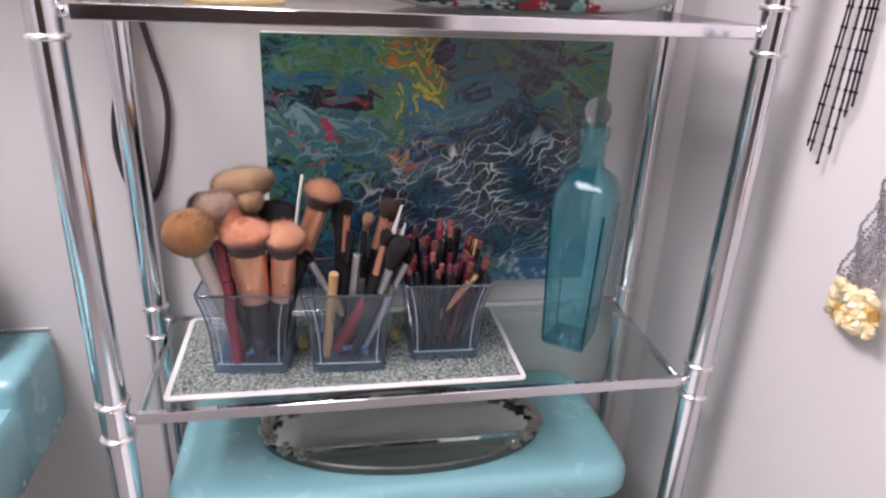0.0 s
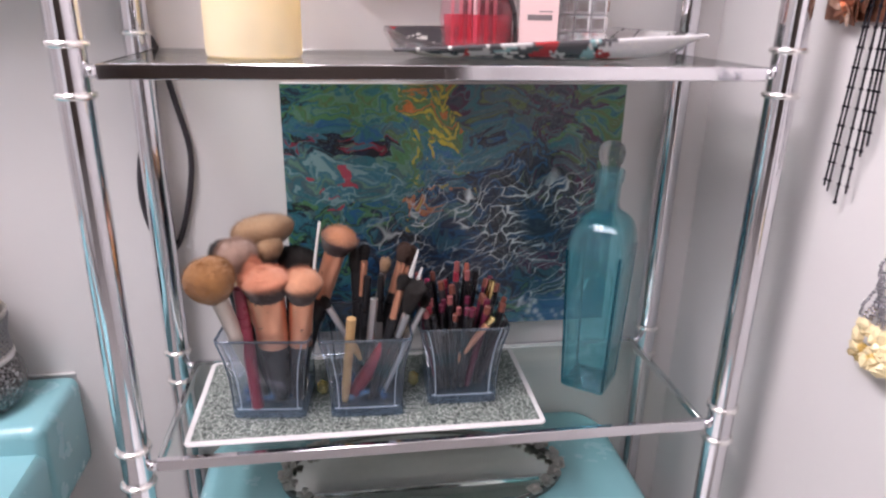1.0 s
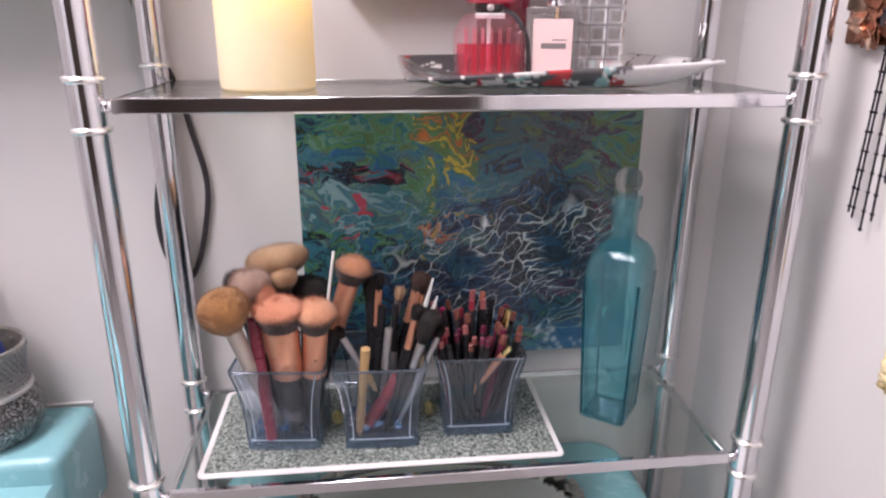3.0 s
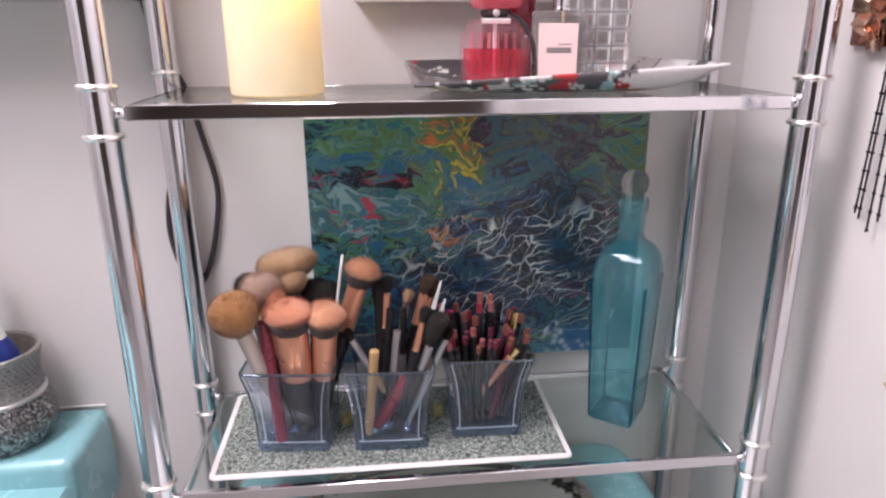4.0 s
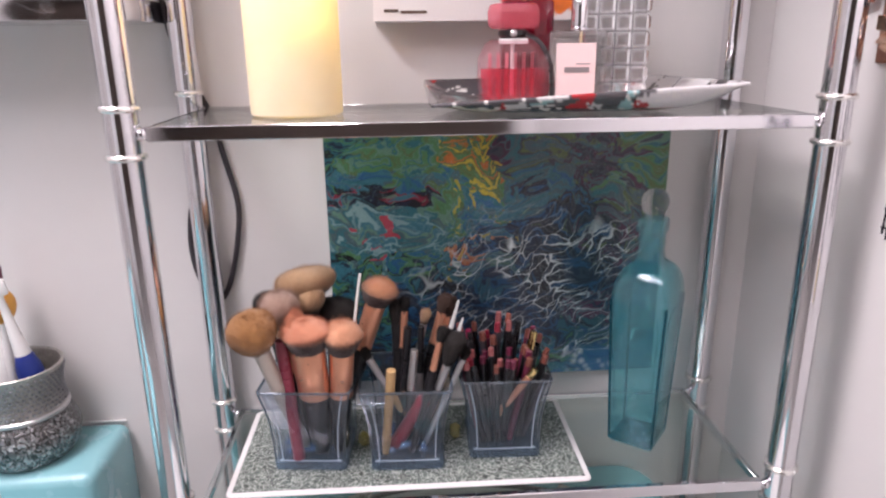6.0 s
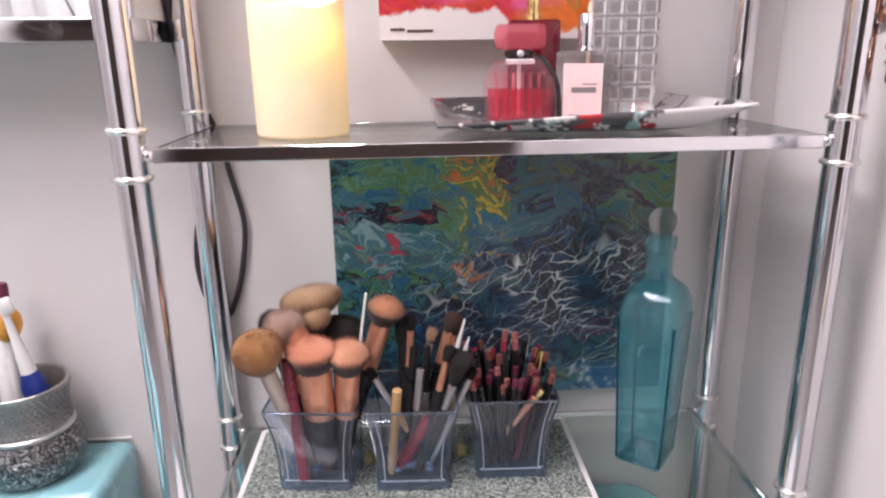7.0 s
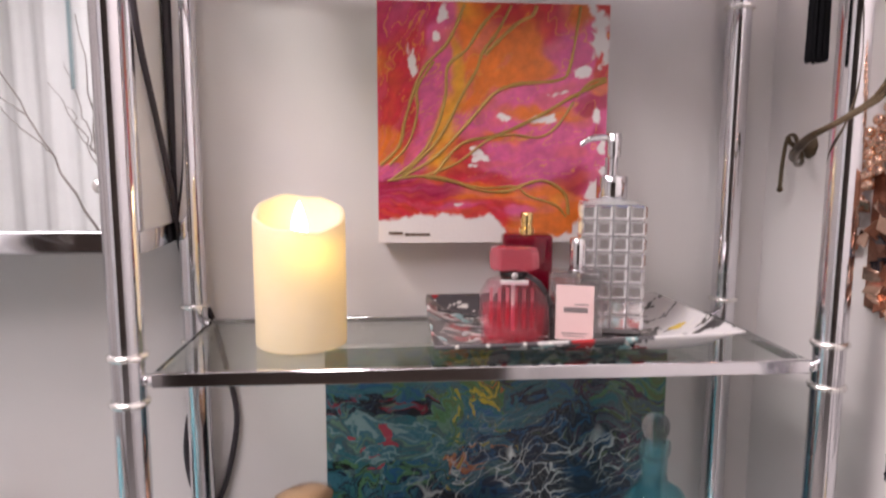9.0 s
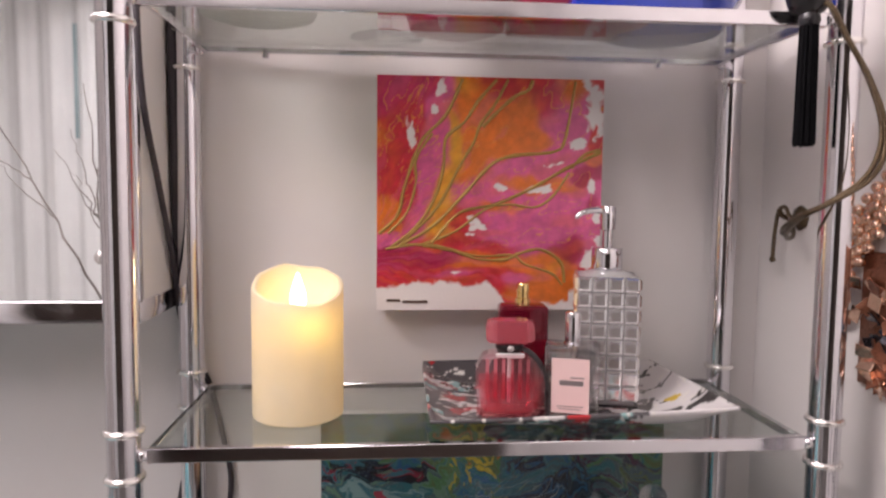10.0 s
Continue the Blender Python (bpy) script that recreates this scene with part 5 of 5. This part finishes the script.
me = bpy.data.meshes.new("dish")
me.from_pydata(verts, [], faces)
me.color_attributes.new("paint", "FLOAT_COLOR", "POINT").data.foreach_set("color", cols)
me.shade_smooth()
me.materials.append(M_PLATE)
dish = new("dish", me)
dish.parent = plate
sol = dish.modifiers.new("thickness", "SOLIDIFY")
sol.thickness, sol.offset = 0.0030, -1.0
PZ = S2 + 0.0036


def faceted(rows, corner=0.30, bm=None):
    """A body of eight flat sides from rows of (half width, half depth, height)."""
    return loft([[(sx * (hx if a else hx * (1 - corner)), sy * (hy * (1 - corner * 1.2) if a else hy), z) for sx, sy, a in
                  ((1, 1, 1), (1, 1, 0), (-1, 1, 0), (-1, 1, 1), (-1, -1, 1), (-1, -1, 0), (1, -1, 0), (1, -1, 1))] for hx, hy, z in rows], True, bm)


pink = thing("perfume_bottle", "faceted pink perfume bottle, half full, with a black ribbon", "perfume", m=pose(0.0295, 0.0660, PZ, 0, 0, -6))
part("glass_body", faceted([(0.0250, 0.0140, 0.0), (0.0300, 0.0170, 0.008), (0.0325, 0.0185, 0.032), (0.0318, 0.0180, 0.046), (0.0250, 0.0150, 0.0590), (0.0200, 0.0120, 0.0615)]), M_PINKGLASS, pink, smooth=False)
part("perfume", faceted([(0.0225, 0.0115, 0.005), (0.0268, 0.0140, 0.010), (0.0288, 0.0152, 0.030), (0.0288, 0.0152, 0.0365)]), M_PINKJUICE, pink, "pink liquid", smooth=False)
for k in range(6):
    xr = -0.0200 + 0.008 * k
    part("rib", box(xr - 0.0016, xr + 0.0016, 0.0156, 0.0164, 0.010, 0.050, 0.0003, 1), M_RIB, pink, "deep pink moulded stripe")
part("shoulder_plate", box(-0.0130, 0.0130, -0.0128, -0.0120, 0.0580, 0.0626, 0.0003, 1), M_WHITE, pink, "pale top facet")
part("neck_ring", lathe([(0.0100, 0.0610), (0.0115, 0.0620), (0.0115, 0.0645), (0.0100, 0.0655)], 20), M_BLACK, pink)
part("ribbon", lathe([(0.0120, 0.0640), (0.0135, 0.0655), (0.0135, 0.0695), (0.0120, 0.0705)], 20), M_BLACK, pink, "black ribbon")
part("ribbon_tail", tube(smooth_path([(0.012, -0.008, 0.067), (0.024, -0.012, 0.058), (0.034, -0.010, 0.040), (0.036, -0.010, 0.012), (0.036, -0.012, 0.002)]), 0.0028, 8, None, 0.25), M_BLACK, pink, "hanging black ribbon end")
part("charm", ball(0.0, -0.0145, 0.0670, 0.0033, 2, None, 1, 0.5, 1), M_SILVER, pink, "small silver charm")
part("cap", faceted([(0.0190, 0.0115, 0.0710), (0.0225, 0.0140, 0.0740), (0.0232, 0.0145, 0.0850), (0.0210, 0.0130, 0.0915), (0.0170, 0.0100, 0.0925)]), M_PINKCAP, pink, "faceted deep pink stopper", smooth=False)
part("dip_stem", lathe([(0.0018, 0.012), (0.0018, 0.0709)], 10), M_WHITE, pink)

red = thing("perfume_bottle", "dark red perfume bottle with gold sprayer, behind the pink one", "perfume", m=pose(0.0520, 0.1180, PZ, 0, 0, -4))
part("glass_body", box(-0.0250, 0.0250, -0.0150, 0.0150, 0.0, 0.0985, 0.0040, 3), M_REDGLASS, red)
part("sprayer", lathe([(0.0075, 0.0985), (0.0075, 0.1050), (0.0060, 0.1055), (0.0060, 0.1110), (0.0066, 0.1115), (0.0066, 0.1190), (0.0058, 0.1205)], 20), M_GOLD, red, "gold spray nozzle")

clear = thing("perfume_bottle", "clear rectangular perfume bottle with pale pink label, silver cap", "perfume", m=pose(0.0890, 0.0600, PZ, 0, 0, -17))
part("glass_body", box(-0.0255, 0.0255, -0.0115, 0.0215, 0.0, 0.0690, 0.0025, 2), M_THICK, clear)
part("hollow", box(-0.0215, 0.0215, -0.0080, 0.0180, 0.0060, 0.0630, 0.0020, 2), M_CLEAR, clear)
part("label", box(-0.0185, 0.0165, -0.0124, -0.0119, 0.0060, 0.0580, 0.0002, 1), M_LABEL, clear, "pale pink paper label")
for xa, xb, za, zb in ((-0.0010, 0.0115, 0.0395, 0.0405), (-0.0110, 0.0110, 0.0325, 0.0372), (-0.0130, 0.0110, 0.0120, 0.0128), (-0.0110, 0.0090, 0.0096, 0.0103)):
    part("print_bar", box(xa, xb, -0.0127, -0.0123, za, zb), M_GREYINK, clear, "grey printed bar")
part("collar", lathe([(0.0085, 0.0690), (0.0085, 0.0712)], 20), M_CHROME, clear)
part("cap", lathe([(0.0070, 0.0712), (0.0074, 0.0720), (0.0074, 0.0995), (0.0068, 0.1003)], 24), M_CHROME, clear, "tall polished silver cap")

soap = thing("soap_dispenser", "square cut-glass soap dispenser with chrome pump", "soap dispenser", m=pose(0.1375, 0.1130, PZ, 0, 0, -14))
part("glass_core", box(-0.0285, 0.0285, -0.0285, 0.0285, 0.002, 0.1300, 0.0015, 1), M_CUTCORE, soap)
part("base", box(-0.0315, 0.0315, -0.0315, 0.0315, 0.0, 0.0055, 0.0012, 1), M_THICK, soap)
bm = loft([[(sx * h, sy * h, z) for sx, sy in ((1, 1), (-1, 1), (-1, -1), (1, -1))] for h, z in ((0.0073, 0.0), (0.0073, 0.0010), (0.0046, 0.0042))])
me = bpy.data.meshes.new("cut_block")
bmesh.ops.recalc_face_normals(bm, faces=bm.faces)
bm.to_mesh(me)
bm.free()
me.materials.append(M_CUT)
for side in range(4):
    for r in range(8):
        for k in range(4):
            ob = new("cut_block", me)
            ob.parent = soap
            ob.matrix_basis = pose(0, 0, 0, 0, 0, 90 * side) @ pose(-0.0234 + 0.0156 * k, -0.0284, 0.0138 + 0.0156 * r, 90)
part("shoulder", lathe([(0.026, 0.1300), (0.022, 0.1330), (0.016, 0.1345)], 24), M_CUTCORE, soap)
part("pump_collar", lathe([(0.0150, 0.1345), (0.0155, 0.1355), (0.0155, 0.1560), (0.0145, 0.1575), (0.0060, 0.1590)], 28), M_CHROME, soap)
part("pump_stem", lathe([(0.0050, 0.1585), (0.0050, 0.1750), (0.0075, 0.1760), (0.0080, 0.1780), (0.0080, 0.1985), (0.0070, 0.2000)], 20), M_CHROME, soap)
part("spout", tube(smooth_path([(0.0, 0.0, 0.1950), (-0.014, -0.003, 0.1955), (-0.025, -0.005, 0.1935), (-0.033, -0.006, 0.1880)]), [0.0034] * 12 + [0.0030] * 4 + [0.0024] * 3, 10), M_CHROME, soap)

# ---- top glass shelf, seen from below ----
bowl = thing("ceramic_bowl", "white ceramic bowl standing on the top glass shelf", "bowl", m=pose(-0.205, 0.078, S3))
part("vessel", lathe([(0.046, 0.0), (0.052, 0.002), (0.060, 0.03), (0.066, 0.07), (0.063, 0.07), (0.056, 0.03), (0.046, 0.006)], 36), M_CERAMIC, bowl)
goblet = thing("goblet", "clear stemmed glass on the top shelf", "glass", m=pose(-0.088, 0.150, S3))
part("foot", lathe([(0.036, 0.0), (0.038, 0.0015), (0.020, 0.005), (0.005, 0.012), (0.004, 0.06), (0.012, 0.075), (0.034, 0.10), (0.036, 0.15), (0.034, 0.15), (0.031, 0.10), (0.008, 0.078)], 36), M_THICK, goblet)
jar = thing("ribbed_jar", "dark red rounded jar on the top shelf", "jar", m=pose(-0.020, 0.115, S3))
part("vessel", lathe([(0.036, 0.0), (0.046, 0.003), (0.054, 0.03), (0.050, 0.07), (0.040, 0.09), (0.044, 0.10)], 36), M_REDBOX, jar)
case = thing("jewellery_box", "maroon lacquered box with gold edge on the top shelf", "box", m=pose(0.093, 0.085, S3, 0, 0, 4))
part("body", box(-0.060, 0.060, -0.045, 0.045, 0.0, 0.040, 0.003, 2), M_REDBOX, case)
part("gold_edge", box(-0.0615, 0.0615, -0.0465, 0.0465, 0.0405, 0.0445, 0.001, 1), M_GOLD, case)
cobalt = thing("cobalt_dish", "cobalt blue glazed dish on the top shelf", "dish", m=pose(0.185, 0.110, S3, 0, 0, 0))
part("vessel", lathe([(0.048, 0.0), (0.056, 0.002), (0.074, 0.030), (0.080, 0.055), (0.076, 0.055), (0.068, 0.030), (0.048, 0.006)], 40), M_COBALT, cobalt)
blue_box = thing("cobalt_box", "low cobalt blue box behind the rail of the top shelf", "box", m=pose(0.120, 0.020, S3))
part("body", box(-0.050, 0.060, -0.013, 0.013, 0.0, 0.024, 0.002, 2), M_COBALT, blue_box)

tassel = thing("tassel_pendant", "black ball pendant with long thread tassel hanging over the rail", "tassel", m=pose(0.2625, -0.0125, 1.5155))
part("ball", ball(0.0, 0.002, 0.1250, 0.0180, 3), M_BLACK, tassel)
part("cap", lathe([(0.0075, 0.100), (0.0088, 0.104), (0.0075, 0.110)], 18), M_BLACK, tassel)
bm = bmesh.new()
rnd = random.Random(8)
for k in range(150):
    a, r = rnd.uniform(0, 6.283), 0.0072 * math.sqrt(rnd.random())
    x, y = r * math.cos(a), r * math.sin(a)
    tube([(x, y, 0.103), (x * 1.1, y * 1.1, 0.06), (x * 1.22 + rnd.uniform(-0.0006, 0.0006), y * 1.22, rnd.uniform(0.0, 0.004))], 0.00065, 5, bm)
part("threads", bm, M_TASSEL, tassel, "black silky threads")

# ---- jewellery hung on the side wall ----
WX = WALL_X
chain = thing("snake_chain_necklace", "antique gold snake chain looped over a wall hook and the rail", "necklace")
route = [(0.262, -0.016, 1.6365), (0.270, -0.024, 1.6320), (0.283, -0.026, 1.6090), (0.302, -0.030, 1.5750), (0.316, -0.032, 1.5360), (0.314, -0.033, 1.5080), (0.302, -0.033, 1.4880), (0.287, -0.031, 1.4760),
         (0.274, -0.024, 1.4660), (0.268, 0.000, 1.4560), (0.280, 0.040, 1.4440), (0.312, 0.090, 1.4370), (0.338, 0.122, 1.4420), (0.3430, 0.1380, 1.4620), (0.3430, 0.1520, 1.4600), (0.3440, 0.1600, 1.4350), (0.3440, 0.1620, 1.4080)]
part("strand", tube(smooth_path(route), 0.0022, 8), M_SNAKE, chain)
part("strand", tube(smooth_path([(x + 0.002, y - 0.0035, z - 0.003 - 0.004 * math.sin(i * 0.6)) for i, (x, y, z) in enumerate(route[:14])]), 0.0022, 8), M_SNAKE, chain)
part("end_bead", ball(0.344, 0.162, 1.405, 0.0035, 2), M_SNAKE, chain)
hook = thing("wall_hook", "small antique brass hook screwed to the wall", "hook", m=pose(WX, 0.140, 1.452, 0, -90, 0))
part("rosette", lathe([(0.0135, 0.0), (0.0135, 0.003), (0.009, 0.006), (0.005, 0.008)], 8), M_SNAKE, hook, smooth=False)
part("peg", tube(smooth_path([(0, 0, 0.006), (0, 0, 0.016), (0.004, 0, 0.024), (0.010, 0, 0.026)]), 0.0028, 8), M_SNAKE, hook)

bib = thing("bib_necklace", "rose gold bead bib necklace with bronze sequins hung on the wall", "necklace")
rnd = random.Random(31)
bm = ball(0, 0, 0, 0.0064, 2, None, 0.8, 1.05, 0.85)
bead = part("bead", bm, M_COPPERBEAD, bib)
bead.location = (WX - 0.010, 0.046, 1.4520)
for r in range(6):
    for k in range(9):
        if r + k == 0:
            continue
        y = 0.046 - 0.0108 * k - 0.003 * (r % 2)
        z = 1.452 - 0.0102 * r + 0.0105 * k + 0.0006 * k * r
        ob = new("bead", bead.data)
        ob.parent = bib
        ob.location = (WX - 0.010 + rnd.uniform(-0.002, 0.001), y, z)
# flat slab added behind the sequins to darken the gaps between them
part("dark_backing", box(WX - 0.0060, WX - 0.0015, -0.050, 0.034, 1.300, 1.425, 0.002, 2), M_BRONZE, bib, "dark backing slab added behind the sequins")
for k in range(84):
    y, z = 0.052 - 0.085 * rnd.random(), 1.398 - 0.095 * rnd.random()
    if y > 0.03 - (1.40 - z) * 0.25 and z < 1.36:
        continue
    ob = part("sequin", box(-0.0082, 0.0082, -0.0008, 0.0008, -0.0070, 0.0070, 0.0006, 1), rnd.choice((M_BRONZE, M_BRONZE, M_COPPERBEAD, M_BEADBLACK)), bib, smooth=False)
    ob.matrix_basis = pose(WX - 0.008 - 0.008 * rnd.random(), y, z, rnd.uniform(-40, 40), rnd.uniform(-40, 40), 90 + rnd.uniform(-35, 35))

fringe = thing("fringe_necklace", "gunmetal bead fringe necklace with hanging strands on the wall", "necklace")
for k, (y, z1) in enumerate(((-0.0190, 1.154), (-0.0245, 1.150), (-0.0375, 1.1415), (-0.0480, 1.1535), (-0.0545, 1.1900), (-0.0600, 1.200))):
    z0 = 1.33
    bm = bmesh.new()
    z, i = z0, 0
    while z > z1:
        fat = (i % 5 == 0)
        ball(WX - 0.010, y + 0.3 * (-0.045 - y) * (z - z1) / (z0 - z1), z, 0.0022 if fat else 0.0013, 1, bm, 1, 1, 1.0 if fat else 1.7)
        z -= 0.0034
        i += 1
    tube([(WX - 0.010, y + 0.3 * (-0.045 - y), z0), (WX - 0.010, y, z1)], 0.0009, 5, bm)
    part("bead_strand", bm, M_BEADBLACK, fringe)

crystal = thing("crystal_necklace", "silver bead strands ending in a citrine crystal cluster on the wall", "necklace")
for k in range(11):
    bm = bmesh.new()
    for i in range(56):
        t = i / 55
        y = -0.190 + 0.0050 * k + (0.052 - 0.0012 * k) * t
        z = 1.238 - 0.182 * t + 0.003 * math.sin(k * 2.0)
        ball(WX - 0.011 + 0.003 * math.sin(i * 0.5 + k), y + 0.0007 * math.sin(i * 2.1), z, 0.0019, 1, bm, 1, 1, 1.0)
    part("bead_strand", bm, M_BEADSILVER, crystal)
for k in range(44):
    y, z = -0.158 + 0.054 * rnd.random(), 1.060 - 0.036 * rnd.random() ** 0.7
    bm = bmesh.new()
    bmesh.ops.create_icosphere(bm, subdivisions=1, radius=rnd.uniform(0.0050, 0.0080), matrix=Matrix.LocRotScale((WX - 0.013 - 0.006 * rnd.random(), y, z), Euler((rnd.random() * 3, rnd.random() * 3, 0)), (0.8, 0.75, 1.3)))
    part("citrine_chip", bm, M_CITRINE if k % 4 == 0 else M_CITRINECORE, crystal, "pale yellow crystal", smooth=False)
